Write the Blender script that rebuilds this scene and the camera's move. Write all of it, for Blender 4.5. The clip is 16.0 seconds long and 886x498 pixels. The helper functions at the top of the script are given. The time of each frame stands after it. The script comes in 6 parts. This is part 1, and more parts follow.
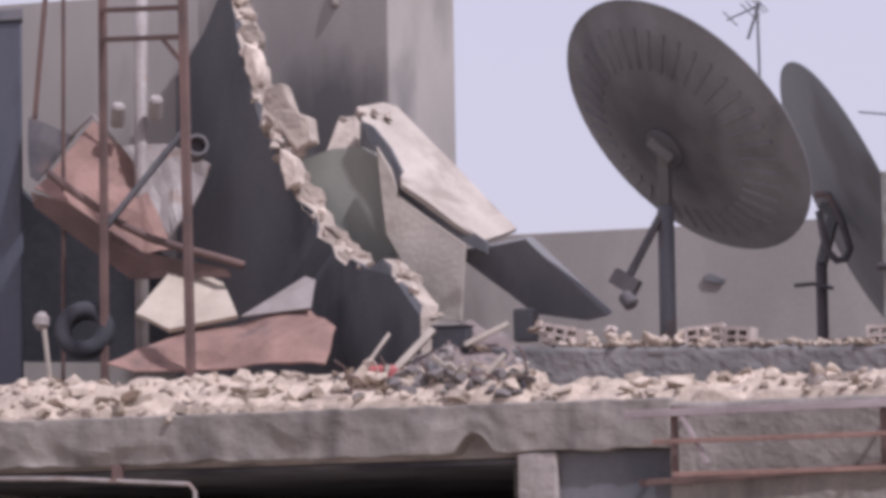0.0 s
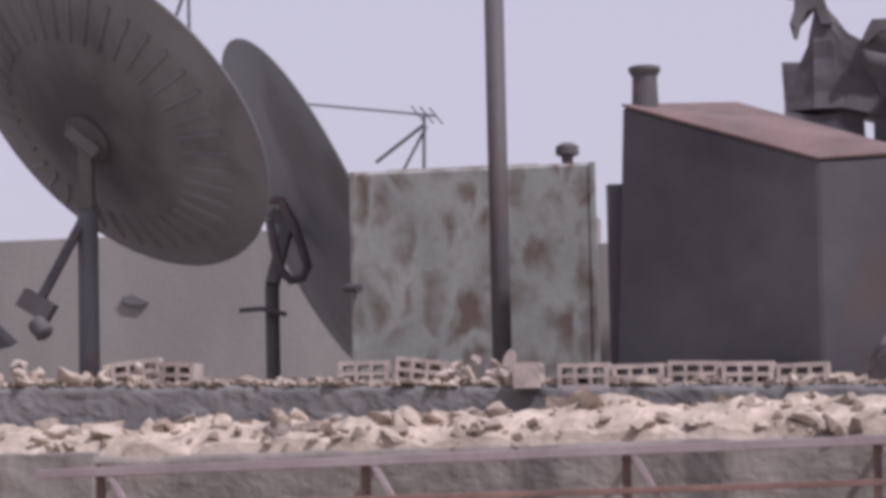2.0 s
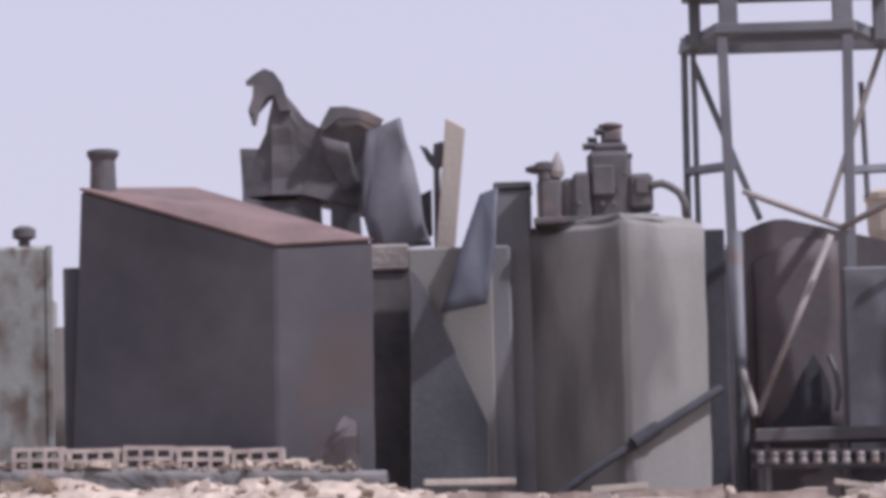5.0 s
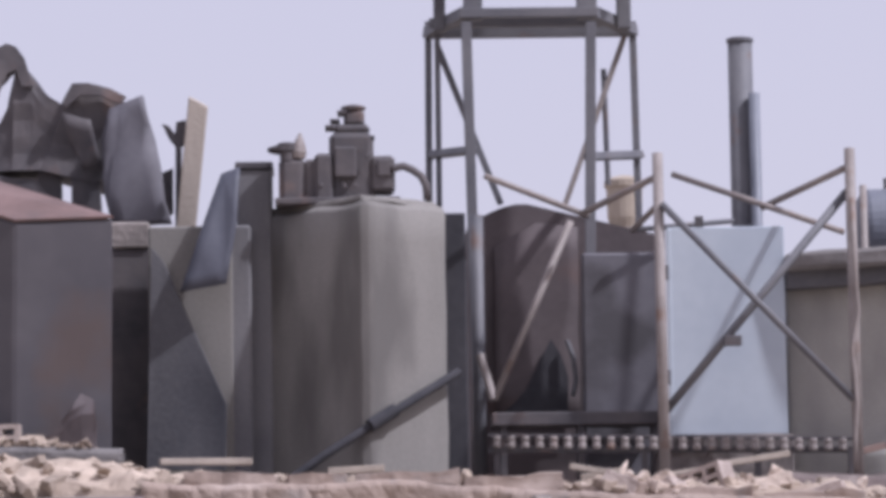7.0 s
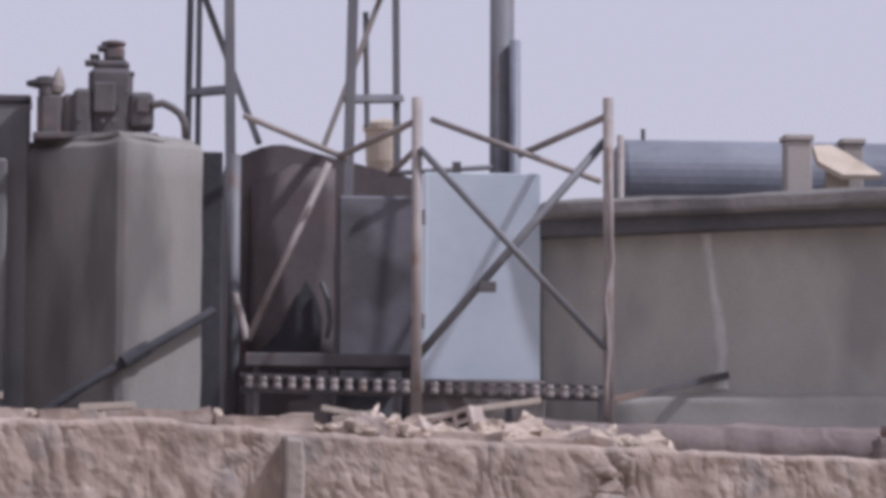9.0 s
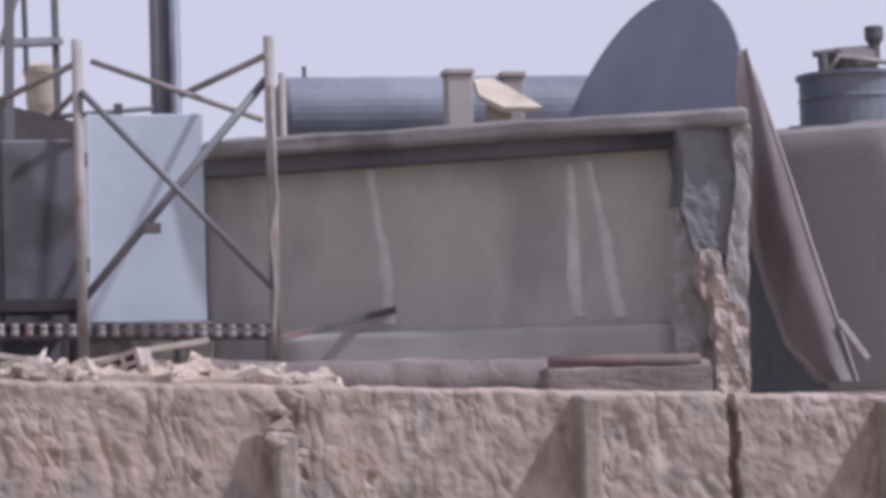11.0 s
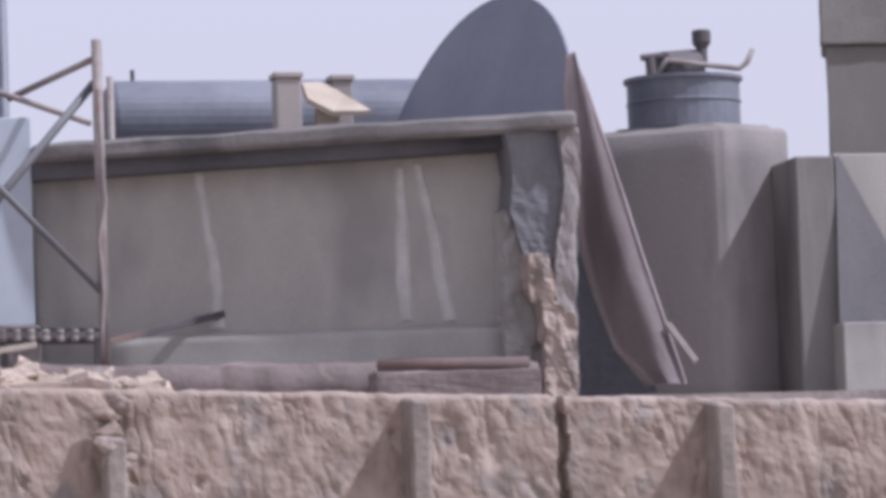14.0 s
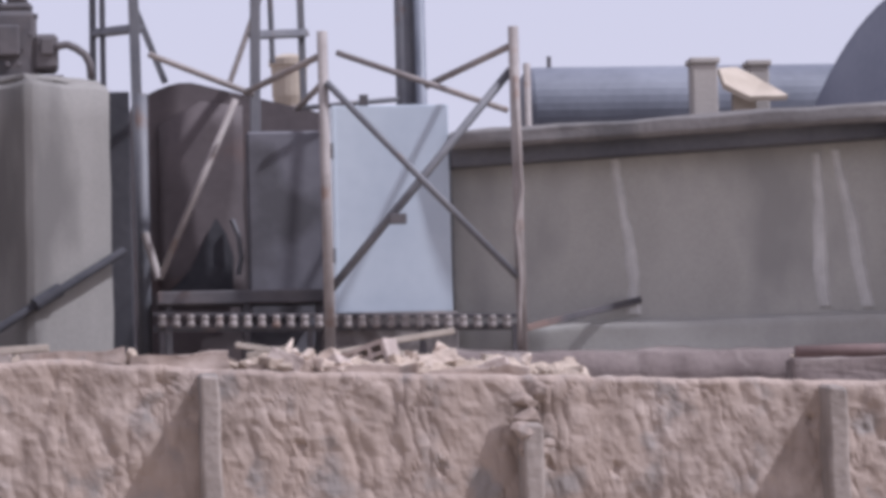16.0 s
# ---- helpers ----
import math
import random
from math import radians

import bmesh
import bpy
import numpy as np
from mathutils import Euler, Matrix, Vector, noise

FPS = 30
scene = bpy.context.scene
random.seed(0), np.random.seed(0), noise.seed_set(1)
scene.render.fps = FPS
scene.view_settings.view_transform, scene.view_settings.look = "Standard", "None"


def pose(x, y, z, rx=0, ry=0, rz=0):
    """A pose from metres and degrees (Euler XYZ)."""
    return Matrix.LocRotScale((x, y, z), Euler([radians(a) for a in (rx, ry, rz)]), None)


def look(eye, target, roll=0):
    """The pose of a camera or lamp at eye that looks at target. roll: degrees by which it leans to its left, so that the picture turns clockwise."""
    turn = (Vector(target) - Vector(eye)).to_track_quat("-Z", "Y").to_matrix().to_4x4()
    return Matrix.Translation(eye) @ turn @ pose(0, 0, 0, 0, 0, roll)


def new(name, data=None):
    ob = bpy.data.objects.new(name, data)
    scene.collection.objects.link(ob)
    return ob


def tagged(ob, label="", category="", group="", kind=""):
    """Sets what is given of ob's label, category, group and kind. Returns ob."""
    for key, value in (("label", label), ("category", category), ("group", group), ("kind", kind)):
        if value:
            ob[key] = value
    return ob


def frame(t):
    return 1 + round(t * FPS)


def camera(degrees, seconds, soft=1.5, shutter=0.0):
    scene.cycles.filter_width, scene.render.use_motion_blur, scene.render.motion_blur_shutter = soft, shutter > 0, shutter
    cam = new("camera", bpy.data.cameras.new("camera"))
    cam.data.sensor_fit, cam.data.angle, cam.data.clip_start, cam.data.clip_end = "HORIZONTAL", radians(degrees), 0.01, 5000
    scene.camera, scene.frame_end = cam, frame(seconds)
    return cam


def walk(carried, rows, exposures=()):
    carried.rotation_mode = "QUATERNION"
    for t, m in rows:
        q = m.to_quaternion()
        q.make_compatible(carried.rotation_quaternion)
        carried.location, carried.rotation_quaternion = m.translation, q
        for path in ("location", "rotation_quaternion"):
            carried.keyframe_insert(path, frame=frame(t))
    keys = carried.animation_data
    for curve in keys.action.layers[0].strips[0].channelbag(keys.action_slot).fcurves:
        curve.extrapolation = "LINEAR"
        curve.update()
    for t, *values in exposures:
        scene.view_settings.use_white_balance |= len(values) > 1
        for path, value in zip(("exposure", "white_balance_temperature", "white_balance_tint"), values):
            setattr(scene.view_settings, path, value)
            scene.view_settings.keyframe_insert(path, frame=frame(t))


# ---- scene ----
# Camera: a hand-held telephoto pan; (seconds, heading, pitch, roll in degrees, metres further back along the view)
EYE = Vector((0.0, -30.0, 1.6))
ROWS = [
    (0.0, -18.978, 5.677, -0.91, 8.03),
    (0.5, -16.386, 6.037, -1.08, 5.80),
    (1.0, -13.812, 6.136, -0.84, 3.37),
    (1.5, -11.629, 6.338, -1.08, 1.28),
    (2.0, -10.044, 5.734, -1.26, 0.00),
    (2.5, -8.478, 5.993, -1.56, 0.00),
    (3.0, -7.139, 6.092, -1.88, 0.00),
    (3.5, -5.622, 5.692, -1.94, 0.00),
    (4.0, -3.823, 5.610, -1.95, 0.00),
    (4.1, -3.589, 5.672, -1.81, 0.00),
    (4.2, -3.069, 5.674, -1.67, 0.00),
    (4.3, -2.850, 5.730, -1.53, 0.00),
    (4.4, -2.702, 6.116, -1.39, 0.00),
    (4.5, -2.622, 6.582, -1.26, 0.00),
    (4.7, -2.732, 6.828, -1.35, 0.00),
    (5.0, -2.336, 6.748, -1.49, 0.00),
    (5.2, -2.006, 6.364, -1.33, 0.00),
    (7.3, 1.706, 6.449, -0.93, 0.00),
    (7.5, 1.921, 6.973, -0.94, 0.00),
    (7.8, 2.260, 7.288, -0.83, 0.00),
    (8.0, 2.319, 7.465, -0.75, 0.00),
    (8.1, 2.390, 7.278, -0.55, 0.00),
    (8.2, 2.563, 6.535, -0.35, 0.00),
    (8.3, 2.678, 6.137, -0.16, 0.00),
    (8.4, 2.915, 6.024, 0.04, 0.00),
    (8.5, 3.013, 5.886, 0.24, 0.00),
    (8.7, 3.603, 5.655, 0.26, 0.00),
    (9.0, 4.775, 5.570, 0.30, 0.00),
    (9.2, 5.918, 5.561, 0.08, 0.00),
    (11.3, 9.947, 4.369, -1.15, 0.00),
    (11.5, 10.260, 4.228, -0.60, 0.00),
    (12.0, 11.261, 4.129, -0.76, 0.00),
    (12.5, 11.925, 4.146, -1.08, 0.00),
    (13.0, 12.082, 4.519, -1.26, 0.00),
    (13.5, 12.076, 4.549, -1.63, 0.00),
    (14.0, 11.919, 4.624, -1.88, 0.00),
    (14.5, 11.307, 4.519, -1.60, 0.00),
    (15.0, 10.182, 4.853, -1.70, 0.00),
    (15.2, 9.147, 4.747, -1.78, 0.00),
    (15.3, 8.791, 4.708, -1.81, 0.00),
    (15.4, 8.427, 4.423, -1.85, 0.00),
    (15.5, 8.237, 4.365, -1.89, 0.00),
    (15.6, 7.936, 4.288, -1.81, 0.00),
    (15.8, 7.233, 4.341, -1.65, 0.00),
    (15.9, 6.765, 4.370, -1.58, 0.00),
    (16.0, 6.033, 4.599, -1.50, 0.00),
]
PATH = []
for t, yaw, pitch, roll, back in ROWS:
    cy, cp = math.radians(yaw), math.radians(pitch)
    ahead = Vector((math.sin(cy) * math.cos(cp), math.cos(cy) * math.cos(cp), math.sin(cp)))
    PATH.append((t, look(EYE - ahead * back, EYE - ahead * (back - 30), roll)))
cam = camera(12.43, 16.0, soft=4.3)
walk(cam, PATH, exposures=[(0.0, 0.29, 5750, 20), (1.5, 0.14, 5800, 20), (3.0, 0.19, 5800, 20), (5.0, 0.31, 5700, 18), (7.5, 0.24, 5700, 18), (8.3, 0.04, 5700, 18), (9.2, 0.14, 5700, 17), (11.5, 0.30, 5590, 17), (15.2, 0.37, 5600, 17), (16.0, 0.33, 5620, 17)])

# ---- light ----
TO_SUN = Vector((2.0, -1.0, 3.0)).normalized()
world = bpy.data.worlds.new("sky")
scene.world = world
world.use_nodes = True
wn = world.node_tree.nodes
sky = wn.new("ShaderNodeTexSky")
sky.sky_type, sky.sun_disc = "NISHITA", False
sky.sun_elevation = math.asin(TO_SUN.z)
sky.sun_rotation = math.atan2(TO_SUN.x, TO_SUN.y)
sky.air_density, sky.dust_density, sky.ozone_density = 1.0, 3.0, 2.0
wn["Background"].inputs["Strength"].default_value = 0.12
haze = wn.new("ShaderNodeMix")  # dust in the air pales the whole sky evenly
haze.data_type = "RGBA"
haze.inputs[0].default_value = 0.8
haze.inputs[7].default_value = (5.05, 4.55, 4.62, 1)
world.node_tree.links.new(sky.outputs[0], haze.inputs[6])
world.node_tree.links.new(haze.outputs[2], wn["Background"].inputs[0])
sun = new("sun", bpy.data.lights.new("sun", "SUN"))
sun.data.energy, sun.data.angle, sun.data.color = 3.2, radians(2.2), (1.0, 0.96, 0.92)
sun.matrix_world = look((0, 0, 30), Vector((0, 0, 30)) - TO_SUN)


# ---- materials ----
def material(name, dark, light, rough=0.85, metal=0.0, grain=30.0, patch=1.5, bump=0.3, stain=None, stain_scale=1.2, stain_at=0.55, streak=1.0, vary=0.0, spot=None, wash=None, blotch=None):
    m = bpy.data.materials.new(name)
    m.use_nodes = True
    n, l = m.node_tree.nodes, m.node_tree.links
    b = n["Principled BSDF"]
    b.inputs["Roughness"].default_value, b.inputs["Metallic"].default_value = rough, metal
    co = n.new("ShaderNodeNewGeometry").outputs["Position"]
    st = n.new("ShaderNodeVectorMath")
    st.operation = "MULTIPLY"
    st.inputs[1].default_value = (1, 1, 1.0 / streak)
    l.new(co, st.inputs[0])

    def noise_tex(scale, detail, src):
        t = n.new("ShaderNodeTexNoise")
        t.inputs["Scale"].default_value, t.inputs["Detail"].default_value = scale, detail
        l.new(src, t.inputs["Vector"])
        return t.outputs["Fac"]

    def ramp(src, a, c, lo=0.0, hi=1.0):
        r = n.new("ShaderNodeMapRange")
        r.inputs[1].default_value, r.inputs[2].default_value = a, c
        r.inputs[3].default_value, r.inputs[4].default_value = lo, hi
        l.new(src, r.inputs[0])
        return r.outputs[0]

    def mix(fac, a, c):
        x = n.new("ShaderNodeMix")
        x.data_type = "RGBA"
        l.new(fac, x.inputs[0])
        for s, v in ((x.inputs[6], a), (x.inputs[7], c)):
            if isinstance(v, tuple):
                s.default_value = (*v, 1)
            else:
                l.new(v, s)
        return x.outputs[2]

    fine, broad = noise_tex(grain, 6, co), noise_tex(patch, 5, st.outputs[0])
    add = n.new("ShaderNodeMath")
    add.operation = "ADD"
    l.new(ramp(fine, 0.3, 0.7, 0, 0.3), add.inputs[0])
    l.new(ramp(broad, 0.35, 0.65, 0, 0.7), add.inputs[1])
    colour = mix(add.outputs[0], dark, light)
    if wash:
        w = noise_tex(wash[1], 3, co)
        colour = mix(ramp(w, 0.42, 0.6, 0, 0.7), colour, wash[0])
    if stain:
        s = noise_tex(stain_scale, 4, st.outputs[0])
        colour = mix(ramp(s, stain_at, stain_at + 0.12, 0, 0.85), colour, stain)
    if blotch:  # rust blooms parted by pale scoured veins
        warp = n.new("ShaderNodeTexNoise")
        warp.inputs["Scale"].default_value, warp.inputs["Detail"].default_value = 3.0, 3
        l.new(st.outputs[0], warp.inputs["Vector"])
        push = n.new("ShaderNodeVectorMath")
        push.operation = "MULTIPLY_ADD"
        push.inputs[1].default_value = (0.5, 0.5, 0.5)
        l.new(warp.outputs["Color"], push.inputs[0])
        l.new(st.outputs[0], push.inputs[2])
        cell = n.new("ShaderNodeTexVoronoi")
        cell.feature = "DISTANCE_TO_EDGE"
        cell.inputs["Scale"].default_value = blotch[1]
        l.new(push.outputs[0], cell.inputs["Vector"])
        both = n.new("ShaderNodeMath")
        both.operation = "MULTIPLY"
        l.new(ramp(cell.outputs["Distance"], 0.05, 0.28, 0, 1), both.inputs[0])
        l.new(ramp(noise_tex(2.0, 4, co), 0.36, 0.58, 0.1, 0.95), both.inputs[1])
        colour = mix(both.outputs[0], colour, blotch[0])
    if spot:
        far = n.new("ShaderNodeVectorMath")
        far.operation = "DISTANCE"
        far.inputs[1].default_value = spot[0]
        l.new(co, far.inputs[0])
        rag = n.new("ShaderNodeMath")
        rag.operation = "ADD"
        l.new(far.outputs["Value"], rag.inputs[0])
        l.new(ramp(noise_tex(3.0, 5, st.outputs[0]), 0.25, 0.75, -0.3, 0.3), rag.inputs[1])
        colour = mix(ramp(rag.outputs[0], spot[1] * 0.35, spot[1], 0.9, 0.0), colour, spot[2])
    if vary:
        o = n.new("ShaderNodeObjectInfo").outputs["Random"]
        g = n.new("ShaderNodeNewGeometry").outputs["Random Per Island"]
        two = n.new("ShaderNodeMath")
        two.operation = "ADD"
        l.new(o, two.inputs[0])
        l.new(g, two.inputs[1])
        hs = n.new("ShaderNodeHueSaturation")
        l.new(ramp(two.outputs[0], 0, 2, 1 - vary, 1 + vary), hs.inputs["Value"])
        l.new(colour, hs.inputs["Color"])
        colour = hs.outputs[0]
    l.new(colour, b.inputs["Base Color"])
    bp = n.new("ShaderNodeBump")
    bp.inputs["Strength"].default_value, bp.inputs["Distance"].default_value = bump, 0.02
    l.new(fine, bp.inputs["Height"])
    l.new(bp.outputs[0], b.inputs["Normal"])
    return m


BEAM = material("sooty_beam_concrete", (0.16, 0.14, 0.124), (0.28, 0.246, 0.218), 0.92, grain=22, patch=1.8, bump=0.5, stain=(0.10, 0.087, 0.08), stain_scale=1.6, stain_at=0.55, streak=4)
CONCRETE = material("weathered_concrete", (0.20, 0.175, 0.16), (0.40, 0.35, 0.32), 0.92, grain=22, patch=1.6, bump=0.5, stain=(0.12, 0.11, 0.11), stain_scale=1.5, stain_at=0.56)
STUCCO = material("rough_stucco", (0.20, 0.152, 0.124), (0.44, 0.36, 0.312), 0.95, grain=11, patch=3.0, bump=0.9, stain=(0.235, 0.212, 0.198), stain_scale=2.4, stain_at=0.55, wash=((0.355, 0.277, 0.228), 1.1))
BUTTRESS = material("worn_cement_facing", (0.185, 0.153, 0.132), (0.335, 0.285, 0.25), 0.95, grain=14, patch=2.5, bump=0.8, stain=(0.15, 0.135, 0.125), stain_scale=1.8, stain_at=0.52, streak=2)
RENDERED = material("cement_render", (0.16, 0.15, 0.137), (0.26, 0.245, 0.225), 0.9, grain=40, patch=0.9, bump=0.15, stain=(0.115, 0.107, 0.10), stain_scale=1.1, stain_at=0.5, streak=3)
ROOMWALL = material("pale_cement_render", (0.32, 0.305, 0.275), (0.46, 0.44, 0.40), 0.9, grain=40, patch=0.9, bump=0.15, stain=(0.25, 0.24, 0.224), stain_scale=0.9, stain_at=0.5, streak=2.0)
NAVY = material("dark_blue_tank_paint", (0.055, 0.058, 0.076), (0.09, 0.093, 0.117), 0.6, grain=14, patch=1.1, bump=0.1, stain=(0.05, 0.048, 0.055), stain_scale=1.0, stain_at=0.55, streak=3)
BLUEDARK = material("dark_blue_dish_paint", (0.15, 0.157, 0.198), (0.215, 0.222, 0.265), 0.55, grain=14, patch=1.1, bump=0.08)
# sooty plaster; also the shaded slab underside and the hole in the rear wall
SOOTDIM = material("sooty_and_shaded_plaster", (0.118, 0.116, 0.126), (0.205, 0.196, 0.195), 0.92, grain=30, patch=1.1, bump=0.12, stain=(0.085, 0.083, 0.092), stain_scale=0.9, stain_at=0.55, streak=2)
BEIGE = material("beige_plaster", (0.27, 0.245, 0.225), (0.38, 0.345, 0.315), 0.9, grain=35, patch=1.0, bump=0.2, stain=(0.22, 0.20, 0.18), stain_scale=1.0, stain_at=0.58, streak=3)
BREAK = material("fresh_broken_concrete", (0.34, 0.28, 0.235), (0.60, 0.50, 0.42), 0.95, grain=18, patch=4, bump=0.9, vary=0.25)
RUBBLE = material("dusty_rubble", (0.28, 0.222, 0.175), (0.51, 0.418, 0.338), 0.95, grain=16, patch=3, bump=0.8, stain=(0.30, 0.245, 0.20), stain_scale=5, stain_at=0.56, vary=0.22)
BLOCK = material("hollow_block_concrete", (0.29, 0.24, 0.215), (0.50, 0.42, 0.375), 0.95, grain=40, patch=5, bump=0.5, vary=0.2)
STAINED = material("stained_sheet", (0.22, 0.222, 0.202), (0.335, 0.336, 0.305), 0.8, grain=18, patch=2.5, bump=0.2, stain=(0.20, 0.18, 0.155), stain_scale=3.1, stain_at=0.55, streak=1.6, blotch=((0.13, 0.088, 0.068), 3.4))
DARKSTEEL = material("sooty_steel", (0.052, 0.048, 0.056), (0.092, 0.084, 0.09), 0.8, grain=5, patch=0.8, bump=0.15, stain=(0.085, 0.062, 0.056), stain_scale=1.0, stain_at=0.6)
RUST = material("rusted_steel", (0.165, 0.098, 0.08), (0.30, 0.18, 0.145), 0.85, grain=25, patch=2, bump=0.3, stain=(0.13, 0.09, 0.08), stain_scale=2.2, stain_at=0.58)
DULLRUST = material("dull_rusted_sheet", (0.125, 0.083, 0.076), (0.205, 0.136, 0.125), 0.85, grain=20, patch=1.6, bump=0.2, stain=(0.11, 0.085, 0.08), stain_scale=1.4, stain_at=0.56)
OILTANK = material("sooty_oil_tank_paint", (0.075, 0.06, 0.062), (0.125, 0.10, 0.10), 0.75, grain=14, patch=1.3, bump=0.15, stain=(0.13, 0.085, 0.075), stain_scale=1.6, stain_at=0.56)
OILPANEL = material("dull_dark_steel_panel", (0.105, 0.10, 0.113), (0.16, 0.152, 0.166), 0.7, grain=14, patch=1.1, bump=0.1, stain=(0.065, 0.06, 0.064), stain_scale=1.2, stain_at=0.54)
DISHDARK = material("sooty_dish_paint", (0.09, 0.086, 0.084), (0.125, 0.12, 0.116), 0.6, grain=14, patch=1.4, bump=0.1)
RUSTDARK = material("dark_rusted_steel", (0.075, 0.05, 0.045), (0.16, 0.095, 0.08), 0.8, grain=25, patch=2, bump=0.3)
CHARRED = material("charred_plaster", (0.03, 0.03, 0.036), (0.06, 0.057, 0.063), 0.9, grain=12, patch=1.5, bump=0.3)
SCORCHED = material("scorched_sheet_metal", (0.058, 0.054, 0.06), (0.125, 0.108, 0.107), 0.7, grain=10, patch=2, bump=0.3, stain=(0.20, 0.13, 0.105), stain_scale=1.8, stain_at=0.6)
# spot: soft-edged darker area near the first dish's centre
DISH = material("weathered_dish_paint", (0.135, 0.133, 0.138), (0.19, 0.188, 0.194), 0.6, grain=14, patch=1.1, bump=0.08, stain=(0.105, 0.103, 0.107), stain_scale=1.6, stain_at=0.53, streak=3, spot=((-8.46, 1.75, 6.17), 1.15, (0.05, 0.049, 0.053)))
DISHPALE = material("pale_dish_paint", (0.165, 0.168, 0.172), (0.225, 0.228, 0.232), 0.6, grain=14, patch=1.1, bump=0.08, stain=(0.13, 0.125, 0.12), stain_scale=1.3, stain_at=0.58, streak=3)
DUSTYRUST = material("dusty_rust", (0.24, 0.19, 0.19), (0.37, 0.305, 0.305), 0.85, grain=20, patch=1.6, bump=0.2)
GREYPAINT = material("grey_painted_steel", (0.10, 0.10, 0.112), (0.17, 0.165, 0.172), 0.6, grain=25, patch=2, bump=0.1, stain=(0.14, 0.09, 0.07), stain_scale=3, stain_at=0.62)
PALEPIPE = material("pale_painted_pipe", (0.20, 0.17, 0.155), (0.33, 0.29, 0.27), 0.6, grain=25, patch=3, bump=0.1, stain=(0.20, 0.13, 0.10), stain_scale=4, stain_at=0.58)
PANELBLUE = material("pale_blue_panel", (0.385, 0.43, 0.485), (0.48, 0.525, 0.57), 0.45, grain=8, patch=0.9, bump=0.05, stain=(0.36, 0.38, 0.40), stain_scale=1.2, stain_at=0.62)
TARP = material("blue_grey_sheet", (0.125, 0.133, 0.16), (0.21, 0.22, 0.255), 0.5, grain=12, patch=1.2, bump=0.1)
TIMBER = material("pale_timber", (0.31, 0.265, 0.22), (0.46, 0.40, 0.34), 0.85, grain=30, patch=3, bump=0.3, streak=6)
DUSTSUNLIT = material("dusty_and_sunlit_concrete", (0.31, 0.265, 0.225), (0.47, 0.41, 0.355), 0.92, grain=20, patch=1.8, bump=0.4, stain=(0.27, 0.225, 0.19), stain_scale=2.0, stain_at=0.54)
BLOCKWALL = material("scarred_beige_plaster", (0.27, 0.245, 0.225), (0.37, 0.335, 0.305), 0.9, grain=35, patch=1.0, bump=0.2, stain=(0.20, 0.185, 0.17), stain_scale=1.0, stain_at=0.56, streak=3, spot=((-13.37, 5.15, 6.84), 1.0, (0.12, 0.113, 0.113)))
CREAM = material("cream_board", (0.33, 0.275, 0.215), (0.46, 0.39, 0.315), 0.8, grain=20, patch=2, bump=0.1)
REDPLASTIC = material("faded_red_plastic", (0.30, 0.07, 0.07), (0.40, 0.11, 0.10), 0.5, grain=20, patch=3, bump=0.1)
DUST = material("dusty_ground", (0.30, 0.25, 0.20), (0.42, 0.36, 0.29), 0.95, grain=6, patch=0.3, bump=0.5)
COLUMN = material("smoke_grey_cement", (0.115, 0.116, 0.13), (0.20, 0.197, 0.2), 0.92, grain=24, patch=1.6, bump=0.35, stain=(0.11, 0.11, 0.122), stain_scale=1.8, stain_at=0.54, streak=3)
MASTPAINT = material("brown_grey_mast_paint", (0.06, 0.052, 0.054), (0.105, 0.09, 0.09), 0.7, grain=18, patch=1.5, bump=0.15, stain=(0.095, 0.062, 0.052), stain_scale=2.0, stain_at=0.55, streak=4)
CISTERN = material("warm_grey_cement", (0.225, 0.205, 0.195), (0.315, 0.288, 0.272), 0.92, grain=30, patch=1.0, bump=0.25, stain=(0.17, 0.156, 0.15), stain_scale=1.2, stain_at=0.54, streak=3)
SHADEPLASTER = material("shaded_grey_green_plaster", (0.215, 0.215, 0.185), (0.30, 0.298, 0.26), 0.9, grain=30, patch=1.4, bump=0.2, stain=(0.18, 0.178, 0.155), stain_scale=1.4, stain_at=0.55, streak=2)
# blackened wall plaster; also paints shade on room, lintel, slab edge and leaning slab
SOOTSHADE = material("sooted_and_shaded_plaster", (0.075, 0.074, 0.083), (0.145, 0.14, 0.144), 0.92, grain=24, patch=0.9, bump=0.2, stain=(0.032, 0.032, 0.04), stain_scale=0.7, stain_at=0.5, streak=2.5)
KERBEARTH = material("brown_earth_and_mortar", (0.135, 0.105, 0.098), (0.235, 0.19, 0.175), 0.95, grain=18, patch=2.5, bump=0.5, stain=(0.30, 0.255, 0.23), stain_scale=4.0, stain_at=0.6)
MAUVERUST = material("dusty_mauve_sheet", (0.285, 0.242, 0.238), (0.41, 0.355, 0.35), 0.8, grain=16, patch=1.3, bump=0.12, stain=(0.215, 0.17, 0.172), stain_scale=1.2, stain_at=0.55, streak=4)
BURNT = material("burnt_masonry", (0.085, 0.073, 0.07), (0.18, 0.155, 0.145), 0.95, grain=18, patch=4, bump=0.6, vary=0.3)
LIPCEMENT = material("dull_grey_cement", (0.14, 0.13, 0.126), (0.225, 0.208, 0.2), 0.92, grain=22, patch=1.6, bump=0.4, stain=(0.10, 0.095, 0.095), stain_scale=1.5, stain_at=0.52)
DRIP = material("lime_drip", (0.42, 0.405, 0.38), (0.58, 0.56, 0.525), 0.9, grain=30, patch=4, bump=0.1)


# ---- builders ----
def thing(name, at, label, category, group="", kind=""):
    ob = new(name)
    ob.empty_display_size = 0.1
    ob.location = at
    return tagged(ob, label, category, group, kind)


